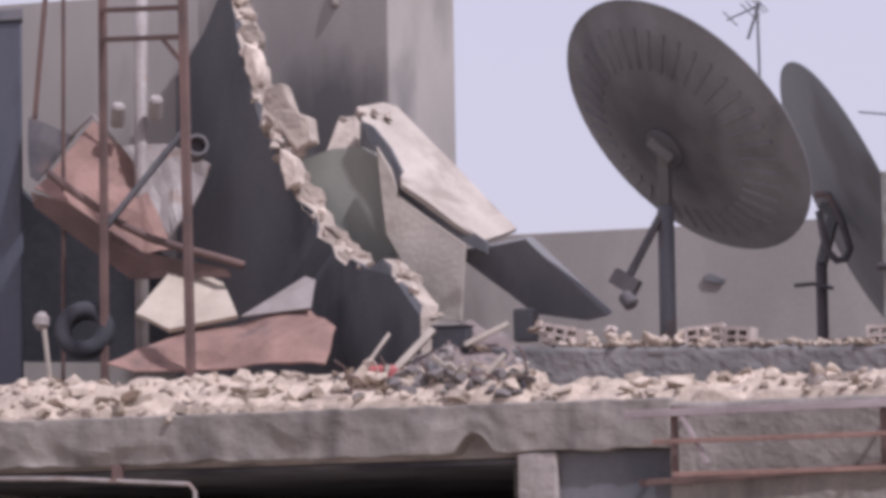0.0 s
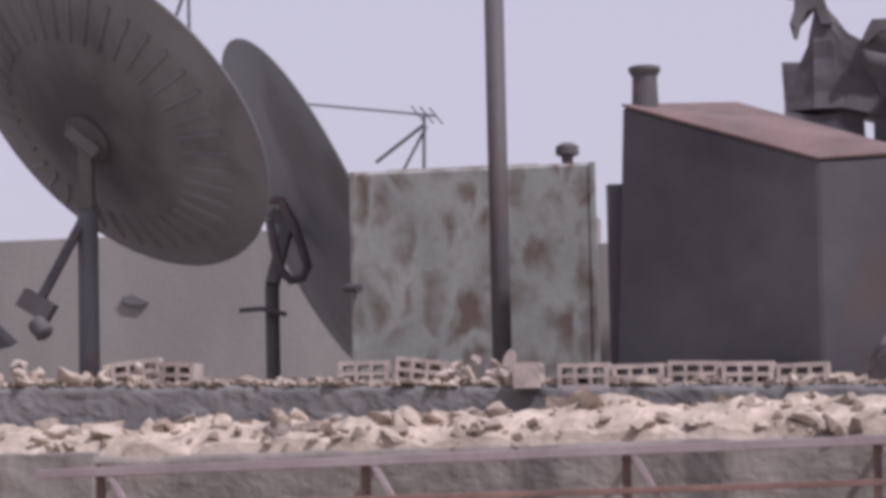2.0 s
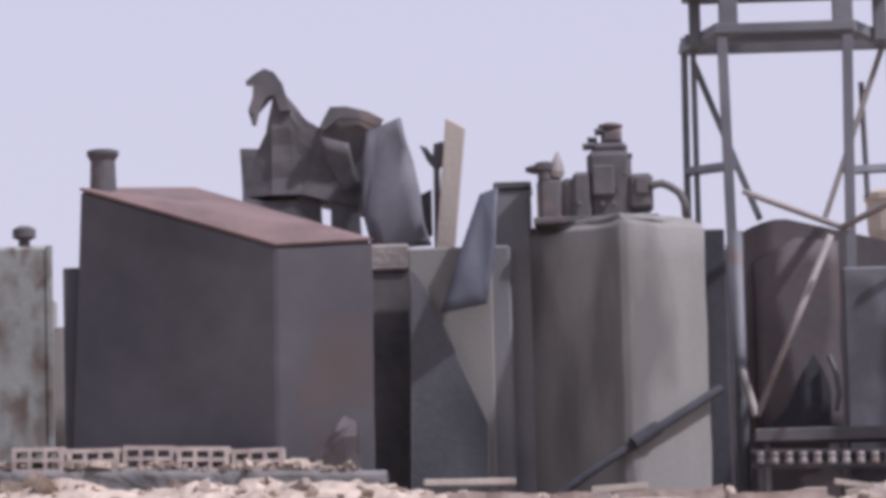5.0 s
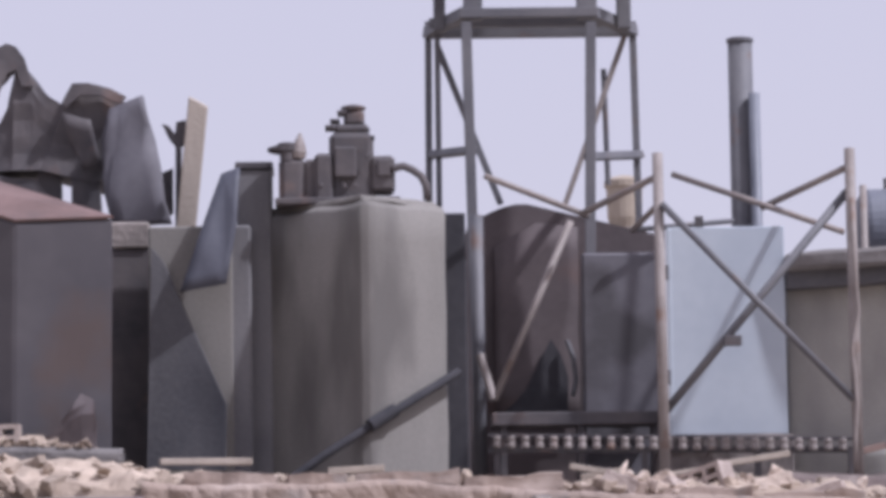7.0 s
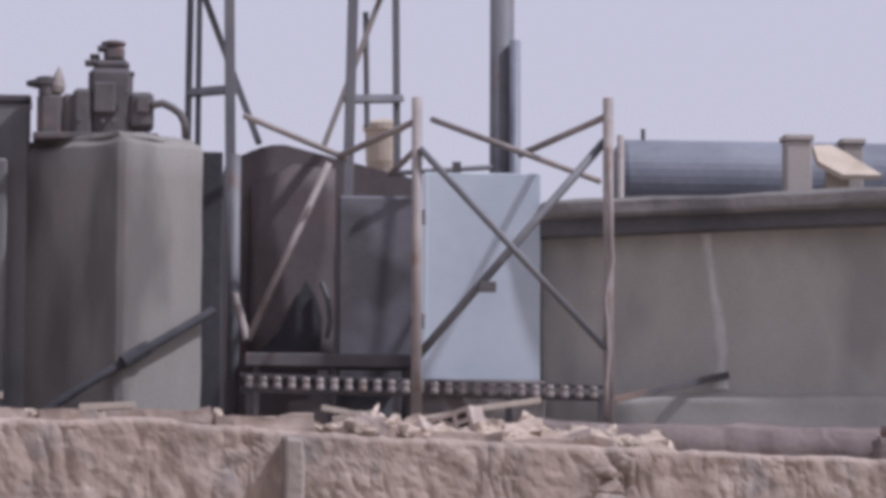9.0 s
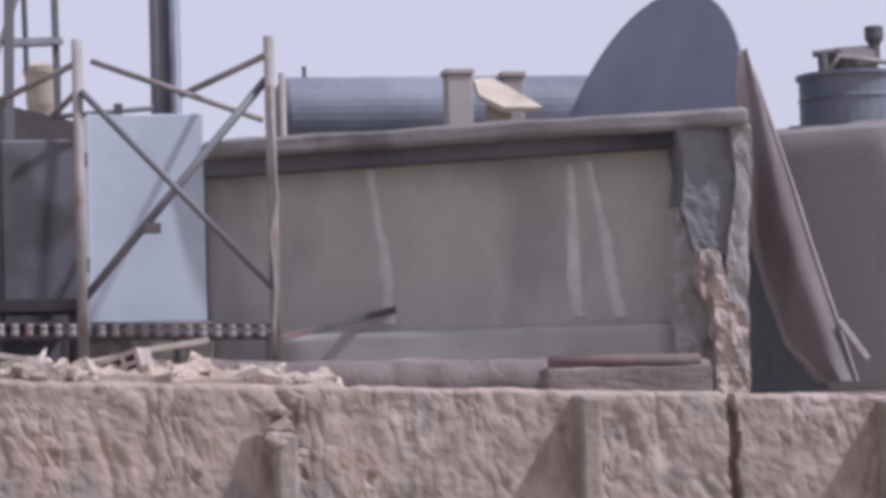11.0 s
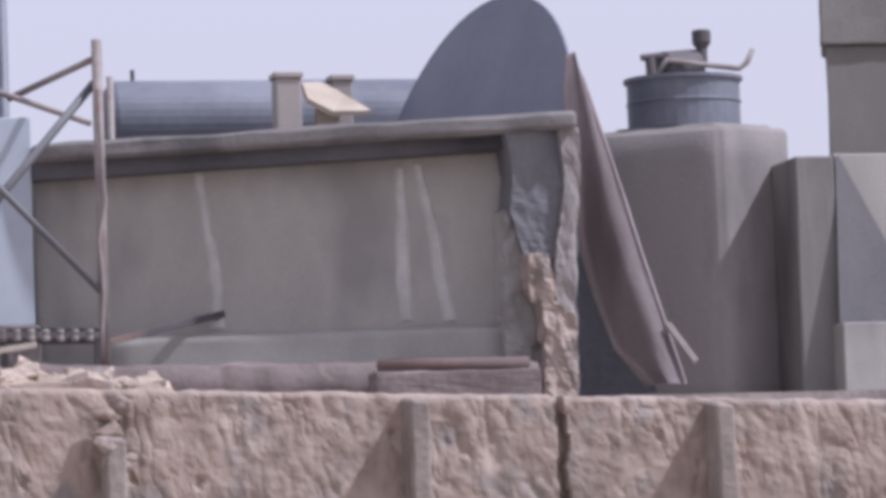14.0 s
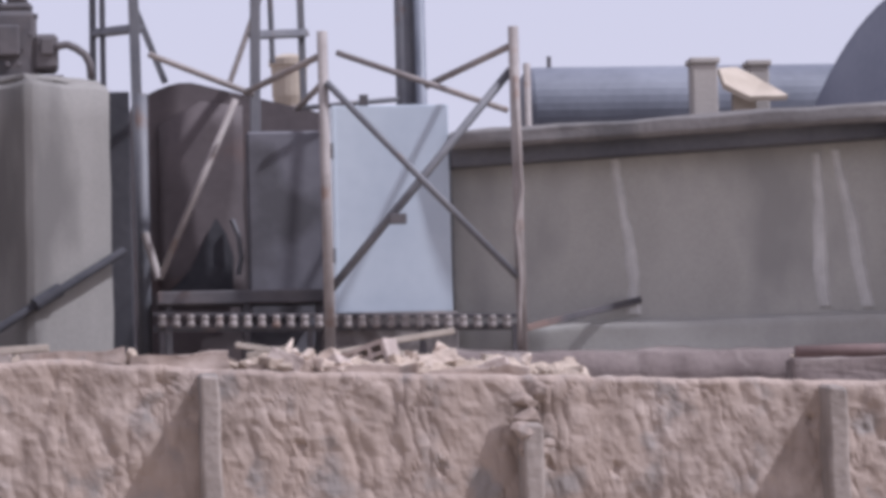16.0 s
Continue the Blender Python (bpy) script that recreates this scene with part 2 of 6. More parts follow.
def settle(ob, parent):
    if parent is not None:
        ob.parent = parent
        base = Vector(parent.location) if parent.parent is None else Vector()
        ob.matrix_parent_inverse = Matrix.Translation(-base)
    return ob


def mesh_of(bm, name, mats, smooth=False):
    bmesh.ops.recalc_face_normals(bm, faces=bm.faces)
    me = bpy.data.meshes.new(name)
    bm.to_mesh(me)
    bm.free()
    for m in mats if isinstance(mats, (list, tuple)) else [mats]:
        me.materials.append(m)
    if smooth:
        for p in me.polygons:
            p.use_smooth = True
    return me


def part(name, bm, mats, parent, label="", smooth=False):
    return tagged(settle(new(name, mesh_of(bm, name, mats, smooth)), parent), label)


def solid(name, bm, mats, label, category, group="", kind="", smooth=False):
    return tagged(new(name, mesh_of(bm, name, mats, smooth)), label, category, group, kind)


def box(lo, hi, bevel=0.01, bm=None):
    bm = bm or bmesh.new()
    made = bmesh.ops.create_cube(bm, size=1)["verts"]
    for v in made:
        v.co = Vector([lo[i] + (v.co[i] + 0.5) * (hi[i] - lo[i]) for i in range(3)])
    if bevel:
        bmesh.ops.bevel(bm, geom=list({e for v in made for e in v.link_edges}), offset=bevel, segments=1, affect="EDGES")
    return bm


def prism(corners, bevel=0.012, bm=None):
    """Eight corners: four below in a ring, four above in the same order."""
    bm = bm or bmesh.new()
    v = [bm.verts.new(c) for c in corners]
    faces = [bm.faces.new([v[i] for i in f]) for f in ((3, 2, 1, 0), (4, 5, 6, 7), (0, 1, 5, 4), (1, 2, 6, 5), (2, 3, 7, 6), (3, 0, 4, 7))]
    if bevel:
        bmesh.ops.bevel(bm, geom=list({e for f in faces for e in f.edges}), offset=bevel, segments=1, affect="EDGES")
    return bm


def beam(a, b, wide, deep=None, bm=None, bevel=0.004):
    """A square bar from a to b."""
    a, b, deep = Vector(a), Vector(b), deep or wide
    d = (b - a).normalized()
    side = d.cross(Vector((0, 1, 0.02))).normalized() * wide / 2
    back = d.cross(side).normalized() * deep / 2
    ring = [(-1, -1), (1, -1), (1, 1), (-1, 1)]
    return prism([a + side * i + back * j for i, j in ring] + [b + side * i + back * j for i, j in ring], bevel, bm)


def tube(points, radius, seg=12, bm=None, end_radius=None):
    """A round bar along points."""
    bm = bm or bmesh.new()
    pts = [Vector(p) for p in points]
    rings = []
    for i, p in enumerate(pts):
        d = (pts[min(i + 1, len(pts) - 1)] - pts[max(i - 1, 0)]).normalized()
        u = d.cross(Vector((0.03, 1, 0.02))).normalized()
        w = d.cross(u)
        r = radius if end_radius is None else radius + (end_radius - radius) * i / (len(pts) - 1)
        rings.append([bm.verts.new(p + (u * math.cos(k * math.tau / seg) + w * math.sin(k * math.tau / seg)) * r) for k in range(seg)])
    for a, b in zip(rings, rings[1:]):
        for k in range(seg):
            bm.faces.new((a[k], a[(k + 1) % seg], b[(k + 1) % seg], b[k]))
    bm.faces.new(rings[0][::-1])
    bm.faces.new(rings[-1])
    return bm


def turned(profile, at, axis=(0, 0, 1), seg=28, bm=None, cap=True):
    """A turned shape: (radius, height) rows along an axis."""
    bm = bm or bmesh.new()
    q = Vector((0, 0, 1)).rotation_difference(Vector(axis).normalized())
    rings = []
    for r, h in profile:
        rings.append([bm.verts.new(Vector(at) + q @ Vector((r * math.cos(k * math.tau / seg), r * math.sin(k * math.tau / seg), h))) for k in range(seg)])
    for a, b in zip(rings, rings[1:]):
        for k in range(seg):
            bm.faces.new((a[k], a[(k + 1) % seg], b[(k + 1) % seg], b[k]))
    if cap:
        bm.faces.new(rings[0][::-1])
        bm.faces.new(rings[-1])
    return bm


def ragged(a, b, steps, rough):
    """Points from a to b, the inner ones pushed about."""
    a, b = Vector(a), Vector(b)
    return [a.lerp(b, i / steps) + (Vector((random.uniform(-1, 1), 0, random.uniform(-1, 1))) * rough if 0 < i else Vector()) for i in range(steps)]


def plate(points, thick, bm=None, edge_material=0, bevel=0.0, wobble=0.0, cuts=0):
    """A flat or bent sheet: an outline with a thickness along its normal."""
    bm = bm or bmesh.new()
    pts = [Vector(p) for p in points]
    normal = Vector()
    for i, p in enumerate(pts):
        q = pts[(i + 1) % len(pts)]
        normal += Vector(((p.y - q.y) * (p.z + q.z), (p.z - q.z) * (p.x + q.x), (p.x - q.x) * (p.y + q.y)))
    normal.normalize()
    if normal.y < 0:
        normal = -normal
    front = [bm.verts.new(p) for p in pts]
    rear = [bm.verts.new(p + normal * thick) for p in pts]
    f, r = bm.faces.new(front), bm.faces.new(rear[::-1])
    sides = []
    for i in range(len(pts)):
        j = (i + 1) % len(pts)
        sides.append(bm.faces.new((front[i], rear[i], rear[j], front[j])))
    for s in sides:
        s.material_index = edge_material
    if cuts:
        bmesh.ops.triangulate(bm, faces=[f, r])
        bmesh.ops.subdivide_edges(bm, edges=bm.edges[:], cuts=cuts, use_grid_fill=True)
        for v in bm.verts:
            v.co += normal * wobble * noise.noise(v.co * 1.7) + normal * 0.4 * wobble * noise.noise(v.co * 5)
    if bevel:
        bmesh.ops.bevel(bm, geom=bm.edges[:], offset=bevel, segments=1, affect="EDGES")
    return bm


def weathered(bm, cuts, amount, scale=4.0):
    """Break up a clean form: finer faces, pushed about by two sizes of noise."""
    bmesh.ops.subdivide_edges(bm, edges=bm.edges[:], cuts=cuts, use_grid_fill=True)
    for v in bm.verts:
        v.co += (noise.noise_vector(v.co * scale) + 0.5 * noise.noise_vector(v.co * scale * 2.6)) * amount
    return bm


ICO = bmesh.new()
bmesh.ops.create_icosphere(ICO, subdivisions=2, radius=1)
ICO_V = np.array([v.co[:] for v in ICO.verts])
ICO_F = np.array([[v.index for v in f.verts] for f in ICO.faces])
ICO.free()
ICO1 = bmesh.new()
bmesh.ops.create_icosphere(ICO1, subdivisions=1, radius=1)
ICO1_V = np.array([v.co[:] for v in ICO1.verts])
ICO1_F = np.array([[v.index for v in f.verts] for f in ICO1.faces])
ICO1.free()
RNG = np.random.default_rng(7)


CUBE_V = np.array([(x, y, z) for x in (-1, 1) for y in (-1, 1) for z in (-1, 1)], float) * 0.75
CUBE_F = np.array([(0, 1, 3), (0, 3, 2), (4, 6, 7), (4, 7, 5), (0, 4, 5), (0, 5, 1), (2, 3, 7), (2, 7, 6), (0, 2, 6), (0, 6, 4), (1, 5, 7), (1, 7, 3)])


def shard_verts(size):
    """A broken brick or concrete splinter: a skewed block."""
    v = CUBE_V * (RNG.uniform(0.9, 1.6), RNG.uniform(0.4, 0.9), RNG.uniform(0.2, 0.6)) + RNG.normal(size=(8, 3)) * 0.16
    a, b, c = RNG.uniform(0, math.tau), RNG.uniform(-0.5, 0.5), RNG.uniform(-0.5, 0.5)
    m = np.array((Euler((b, c, 0)).to_matrix() @ Euler((0, 0, a)).to_matrix()))
    return v @ m.T * size


def stone_verts(size, fine=False):
    """An angular lump: a ball cut by random planes."""
    v = (ICO_V if fine else ICO1_V).copy()
    for _ in range(11 if fine else 6):
        n = RNG.normal(size=3)
        n /= np.linalg.norm(n)
        d = v @ n
        v -= np.outer(np.maximum(d - RNG.uniform(0.22, 0.6), 0), n)
    v *= np.array([1.0, RNG.uniform(0.6, 1.0), RNG.uniform(0.45, 0.9)]) * size
    a, b = RNG.uniform(0, math.tau), RNG.uniform(-0.6, 0.6)
    ra = np.array([[math.cos(a), -math.sin(a), 0], [math.sin(a), math.cos(a), 0], [0, 0, 1]])
    rb = np.array([[math.cos(b), 0, math.sin(b)], [0, 1, 0], [-math.sin(b), 0, math.cos(b)]])
    return v @ ra.T @ rb.T


def stones(name, places, mat, label, category):
    """Many lumps in one mesh: places are rows of x, y, z, size."""
    vs, fs, k = [], [], 0
    for x, y, z, s in places:
        sharp = RNG.random() < 0.7
        v = (shard_verts(s) if sharp else stone_verts(s)) + (x, y, z)
        vs.append(v)
        fs.append((CUBE_F if sharp else ICO1_F) + k)
        k += len(v)
    me = bpy.data.meshes.new(name)
    me.from_pydata(np.concatenate(vs).tolist(), [], np.concatenate(fs).tolist())
    me.materials.append(mat)
    return tagged(new(name, me), label, category, kind="stuff")


def chunk(at, size, mat, label="lump of broken pale concrete in the rubble", category="concrete chunk", group="concrete chunks in the rubble"):
    name = category.replace(" ", "_")
    me = bpy.data.meshes.new(name)
    v = stone_verts(size, True)
    v[:, 2] -= v[:, 2].min()
    me.from_pydata(v.tolist(), [], ICO_F.tolist())
    me.materials.append(mat)
    ob = new(name, me)
    ob.location = at
    return tagged(ob, label, category, group)


PITS = [(9.36, 2.11, 0.11), (3.12, 2.39, 0.05), (5.82, 2.04, 0.05), (7.98, 2.63, 0.04), (5.91, 2.70, 0.05), (4.42, 2.36, 0.04), (2.07, 2.59, 0.05), (3.94, 2.41, 0.04)]


def relief(name, x0, x1, z0, top, y, step, depth, mat, label, kind="structure", scale=5.0, thick=0.25, daubed=False):
    """A standing wall with an uneven face and top; top is a function of x."""
    nx = int((x1 - x0) / step)
    nz = 34
    vs, fs = [], []
    for i in range(nx + 1):
        x = x0 + (x1 - x0) * i / nx
        t = top(x)
        for j in range(nz + 1):
            z = t - 1.5 * (j / nz) ** 1.25
            p = Vector((x, 0, z))
            d = depth * (noise.noise(p * scale) + 0.6 * noise.noise(p * scale * 2.7) + 0.35 * noise.noise(p * scale * 6.0))
            if daubed:
                near = noise.voronoi(Vector((x * 7.5 + 0.9 * noise.noise(p * 3), 0, z * 3.2 + 0.7 * noise.noise(p * 4 + Vector((9, 0, 0))))))[0]
                crease = math.exp(-((near[1] - near[0]) / 0.1) ** 2) * max(0.0, 0.2 + 1.2 * noise.noise(p * 2.2))
                d = d * 0.55 + 0.06 * min(near[0], 0.8) ** 2 * (0.6 + noise.noise(p * 1.7)) + 0.012 * crease
                for px, pz, pr in PITS:
                    d += 0.05 * max(0.0, 1 - ((x - px) ** 2 + (z - pz) ** 2) / (pr * (1 + 0.5 * noise.noise(p * 15))) ** 2)
                if x > 8.78 and abs(z - 2.07 - 0.02 * noise.noise(Vector((x * 5, 0, 0)))) < 0.02:
                    d += 0.03
            d += 0.05 * (1 - min(j / 2.5, 1.0)) ** 2
            gap = abs(x - 7.2 - 0.05 * noise.noise(Vector((z * 4, 1, 1))) - 0.03 * (3.0 - z))
            if gap < 0.035 + 0.02 * noise.noise(Vector((z * 7, 0, 2))):
                d += 0.14
            vs.append((x, y + d, z))
        vs.append((x, y, z0))
        vs.append((x, y + thick, t - 0.01 + 0.02 * noise.noise(Vector((x * 6, 3, 0)))))
        vs.append((x, y + thick, z0))
    m = nz + 4
    for i in range(nx):
        a, b = i * m, (i + 1) * m
        for j in range(nz):
            fs.append((a + j, a + j + 1, b + j + 1, b + j))
        fs.append((a + nz, a + nz + 1, b + nz + 1, b + nz))
        fs.append((a, b, b + nz + 2, a + nz + 2))
        fs.append((a + nz + 2, b + nz + 2, b + nz + 3, a + nz + 3))
    me = bpy.data.meshes.new(name)
    me.from_pydata(vs, [], fs)
    me.materials.append(mat)
    return tagged(new(name, me), label, "wall", kind=kind)


# ---- ground and building ----
FLOOR = 2.95
bm = bmesh.new()
bmesh.ops.create_grid(bm, x_segments=60, y_segments=60, size=600)
for v in bm.verts:
    v.co.z = 0.0
solid("ground", bm, DUST, "dry dusty bare ground around the building", "ground", kind="structure")
solid("roof_slab", box((-17, 0.25, FLOOR - 0.25), (13.5, 12, FLOOR), 0), CONCRETE, "flat concrete roof slab strewn with dust", "roof", kind="structure")
solid("wall_back", box((-17, 11.75, 0), (13.5, 12, FLOOR - 0.25), 0), CONCRETE, "plain concrete rear wall of the building", "wall", kind="structure")
solid("wall_west", box((-17, 0.25, 0), (-16.75, 11.75, FLOOR - 0.25), 0), CONCRETE, "plain concrete side wall of the building", "wall", kind="structure")
solid("wall_east", box((13.25, 0.25, 0), (13.5, 11.75, FLOOR - 0.25), 0), CONCRETE, "plain concrete side wall of the building", "wall", kind="structure")


def wall_top(x):
    return 3.24 - 0.036 * (x + 0.67) + 0.022 * noise.noise(Vector((x * 2.1, 0, 0))) + 0.012 * noise.noise(Vector((x * 9, 5, 0))) + 0.06 * max(0.0, 1 - abs(x - 0.4) / 1.2)


relief("wall_front", -1.55, 13.5, 0.0, wall_top, 0.0, 0.02, 0.025, STUCCO, "rough stuccoed front wall with a worn top edge", daubed=True)
bm = box((-17, 0, 2.73), (-8.05, 0.3, 3.22), 0.015)
bmesh.ops.subdivide_edges(bm, edges=[e for e in bm.edges if abs(e.verts[0].co.x - e.verts[1].co.x) > 1], cuts=220, use_grid_fill=True)
bmesh.ops.subdivide_edges(bm, edges=[e for e in bm.edges if abs(e.verts[0].co.z - e.verts[1].co.z) > 0.3], cuts=9, use_grid_fill=True)
for v in bm.verts:
    bite = max(0.0, noise.noise(Vector((v.co.x * 1.6, 4, v.co.z * 2))) - 0.15) * 0.12
    v.co.y += (0.012 * noise.noise(v.co * 7) + bite) * (v.co.y < 0.15)
    v.co.z += 0.02 * noise.noise(v.co * 5)
    v.co.z += 0.2 * max(0.0, 1 - ((v.co.x - -10.03) / 0.2) ** 2) * (3.22 - v.co.z) / 0.49  # a bite out of the lower edge
    v.co.z += 0.05 * max(0.0, noise.noise(Vector((v.co.x * 2.3, 7, 0)))) * (3.22 - v.co.z) / 0.49
solid("edge_beam", bm, BEAM, "grey weathered concrete edge beam of the roof slab", "beam", kind="structure")


def lower_top(x):
    return 3.17 + 0.03 * noise.noise(Vector((x * 1.8, 2, 0)))


relief("wall_front_low", -8.05, -1.55, 0.0, lower_top, 0.02, 0.05, 0.014, BEAM, "stained grey concrete front wall below the roof edge", scale=3.0)
for x in (-0.94, 1.41, 3.78, 6.06, 8.42, 10.75):
    top = wall_top(x) - {3.78: 0.34, -0.94: 0.11}.get(x, 0.03)
    bm = bmesh.new()
    w = 0.17
    prism([(x - w / 2, -0.34, 0), (x + w / 2, -0.34, 0), (x + w / 2, 0.05, 0), (x - w / 2, 0.05, 0),
           (x - w / 2 + 0.01, -0.30, top - 0.03), (x + w / 2 - 0.02, -0.31, top - 0.05), (x + w / 2 - 0.01, 0.05, top), (x - w / 2, 0.05, top)], 0.02, bm)
    bmesh.ops.subdivide_edges(bm, edges=[e for e in bm.edges if e.calc_length() > 0.3], cuts=14, use_grid_fill=True)
    for v in bm.verts:
        v.co.x += 0.018 * noise.noise(v.co * 6)
        v.co.y += 0.012 * noise.noise(v.co * 9)
    solid("buttress", bm, BUTTRESS, "grey cement-faced buttress standing proud of the front wall", "buttress", "buttresses along the front wall", "structure")
for (x, y, z), size in (((3.71, -0.16, 2.78), 0.12), ((3.76, -0.10, 2.91), 0.13), ((3.72, -0.20, 2.63), 0.11), ((3.86, -0.06, 2.93), 0.1), ((3.71, -0.22, 2.52), 0.1), ((3.91, -0.05, 2.59), 0.08), ((3.82, -0.15, 2.52), 0.1)):
    chunk((x, y, z - size * 0.7), size * 1.3, STUCCO, "broken stucco lump at a buttress's head", "stucco lump", "broken stucco lumps")
solid("pillar", box((-9.6, 0.02, 0), (-9.2, 0.3, 2.73), 0.02), CONCRETE, "grey concrete pillar under the edge beam", "pillar", kind="structure")
# added ceiling sheet and dark walls carry the unlit room's shade in their colour
solid("ceiling_room", box((-16.75, 0.31, 2.64), (-8.25, 9.0, 2.69), 0), SOOTSHADE, "dark sheet added under the slab for the open room's shade", "ceiling", kind="structure")
solid("wall_room_back", box((-16.75, 9.0, 0), (-8.0, 9.2, FLOOR - 0.25), 0), SOOTSHADE, "back wall of the open room, darkened for its shade", "wall", kind="structure")
solid("wall_room_side", box((-8.25, 0.3, 0), (-8.05, 9.0, FLOOR - 0.25), 0), SOOTSHADE, "side wall of the open room, darkened for its shade", "wall", kind="structure")
solid("wall_infill", box((-9.2, 0.12, 0), (-8.05, 0.3, 2.73), 0.01), SOOTDIM, "dark infill wall beside the pillar", "wall", kind="structure")

# low kerb wall behind the roof edge
def kerb_top(x):
    return 3.84 - 0.03 * (x + 9.7) + 0.02 * noise.noise(Vector((x * 3, 9, 0)))


relief("kerb_wall", -10.02, -1.75, FLOOR, kerb_top, 1.2, 0.05, 0.02, LIPCEMENT, "low soot-stained concrete kerb wall on the roof", scale=3.5, thick=0.3)

# tall stair block behind the collapsed walls
def stair_block():
    a, c, e = (-15.20, 5.60, 6.41), (-12.65, 5.00, 6.20), (-12.20, 6.00, 6.29)
    lo, hi = FLOOR, 8.6
    g = (a[0] + (e[0] - c[0]), 6.9)
    bm = prism([(a[0], a[1], lo), (c[0], c[1], lo), (e[0], e[1], lo), (g[0], g[1], lo), (a[0], a[1], hi), (c[0], c[1], hi), (e[0], e[1], hi), (g[0], g[1], hi)], 0.01)
    root = thing("stair_block", (c[0], c[1], lo), "tall beige plastered stair block, scarred by blast", "building")
    part("block_wall", bm, BLOCKWALL, root)


stair_block()
lamp = thing("wall_lamp", (-13.34, 5.16, 8.19), "small pale bulkhead lamp on the stair block", "lamp")
part("lamp_base", turned([(0.06, 0), (0.06, 0.05), (0.04, 0.07)], (-13.36, 5.20, 8.25), (0, -1, 0), 14), GREYPAINT, lamp)
part("lamp_glass", turned([(0.03, -0.12), (0.05, -0.09), (0.055, -0.02), (0.045, 0.03)], (-13.34, 5.15, 8.22), (0, 0, 1), 14), PALEPIPE, lamp, smooth=True)
solid("rear_wall", box((-13.47, 9.5, FLOOR), (-5.44, 9.7, 5.89), 0.01), BEIGE, "pale concrete boundary wall at the rear of the roof", "wall", kind="structure")
# no opening is cut: a dark plate paints the hole's shaded depth
solid("wall_scar", plate([(-10.27, 9.46, 5.27), (-10.17, 9.46, 5.29), (-10.00, 9.46, 5.21), (-10.06, 9.46, 5.17), (-10.23, 9.46, 5.20)], 0.05), SOOTDIM, "dark plate painting the shade of a hole in the rear wall", "wall damage", kind="structure")

# ---- collapsed walls ----
def broken_wall():
    root = thing("broken_wall", (-13.95, 3.60, 4.26), "dark plastered wall with a ragged broken edge", "wall")
    anchors = [(-14.03, 3.77, 8.41), (-14.04, 3.77, 8.03), (-13.84, 3.64, 7.31), (-13.60, 3.49, 6.62), (-13.29, 3.30, 6.06), (-12.72, 2.94, 5.35), (-12.33, 2.68, 4.91), (-11.65, 2.24, 4.84), (-11.25, 1.97, 4.27)]
    outline = []
    for a, b in zip(anchors, anchors[1:]):
        outline += ragged(a, b, 5, 0.085)
    outline += [Vector(anchors[-1]), Vector((anchors[-1][0], 1.97, FLOOR)), Vector((-14.96, 4.3, FLOOR)), Vector((-14.93, 4.29, 7.27)), Vector((-14.49, 4.03, 7.72))]
    part("wall_leaf", plate(outline, 0.22, edge_material=1), [SOOTSHADE, BREAK], root)
    bm = bmesh.new()
    strips = []
    for i in range(8 * 16 + 1):
        k = min(i / 16, 7.999)
        p = Vector(anchors[int(k)]).lerp(Vector(anchors[int(k) + 1]), k % 1)
        wide = 0.13 + 0.16 * max(0.0, 0.3 + noise.noise(p * 2.3)) + 0.05 * noise.noise(p * 9)
        row = []
        for j in range(8):
            q = p + Vector((wide * j / 7 - 0.03, 0.03 + 0.22 * j / 7, 0.0))
            q += Vector((0.05 * noise.noise(q * 8), -0.09 * abs(noise.noise(q * 6 + Vector((3, 0, 0)))) * math.sin(j / 7 * math.pi) * 2, 0.06 * noise.noise(q * 7 + Vector((0, 4, 0)))))
            row.append(bm.verts.new(q))
        strips.append(row)
    for a, b in zip(strips, strips[1:]):
        for j in range(7):
            bm.faces.new((a[j], b[j], b[j + 1], a[j + 1]))
    bmesh.ops.solidify(bm, geom=bm.faces[:], thickness=0.06)
    part("broken_edge", bm, BREAK, root, "fresh pale fracture along the wall's edge")
    for outline in ([(-13.40, 3.10, 6.93), (-13.19, 3.10, 6.97), (-13.10, 3.10, 6.67), (-12.90, 3.10, 6.57), (-12.85, 3.10, 6.31), (-13.03, 3.10, 6.24), (-13.26, 3.10, 6.50), (-13.44, 3.10, 6.77)], [(-13.83, 3.55, 7.52), (-13.68, 3.55, 7.45), (-13.62, 3.55, 7.14), (-13.71, 3.55, 6.98), (-13.80, 3.55, 7.19)], [(-13.18, 3.00, 6.24), (-13.02, 3.00, 6.15), (-12.99, 3.00, 5.85), (-13.12, 3.00, 5.80), (-13.20, 3.00, 6.01)]):
        part("broken_block", weathered(plate(outline, 0.24, bevel=0.02), 2, 0.025, 7.0), BREAK, root, "large pale broken block")
    for i in range(60):
        k = random.random() * (len(anchors) - 2) + 0.6
        a, b = Vector(anchors[int(k)]), Vector(anchors[min(int(k) + 1, len(anchors) - 1)])
        p = a.lerp(b, k % 1) + Vector((random.uniform(-0.02, 0.13), random.uniform(-0.03, 0.2), random.uniform(-0.05, 0.05)))
        bm = bmesh.new()
        for c in stone_verts(random.uniform(0.05, 0.13)):
            bm.verts.new(p + Vector(c))
        bm.verts.ensure_lookup_table()
        for f in ICO1_F:
            bm.faces.new([bm.verts[j] for j in f])
        part("broken_block", bm, BREAK, root)


broken_wall()


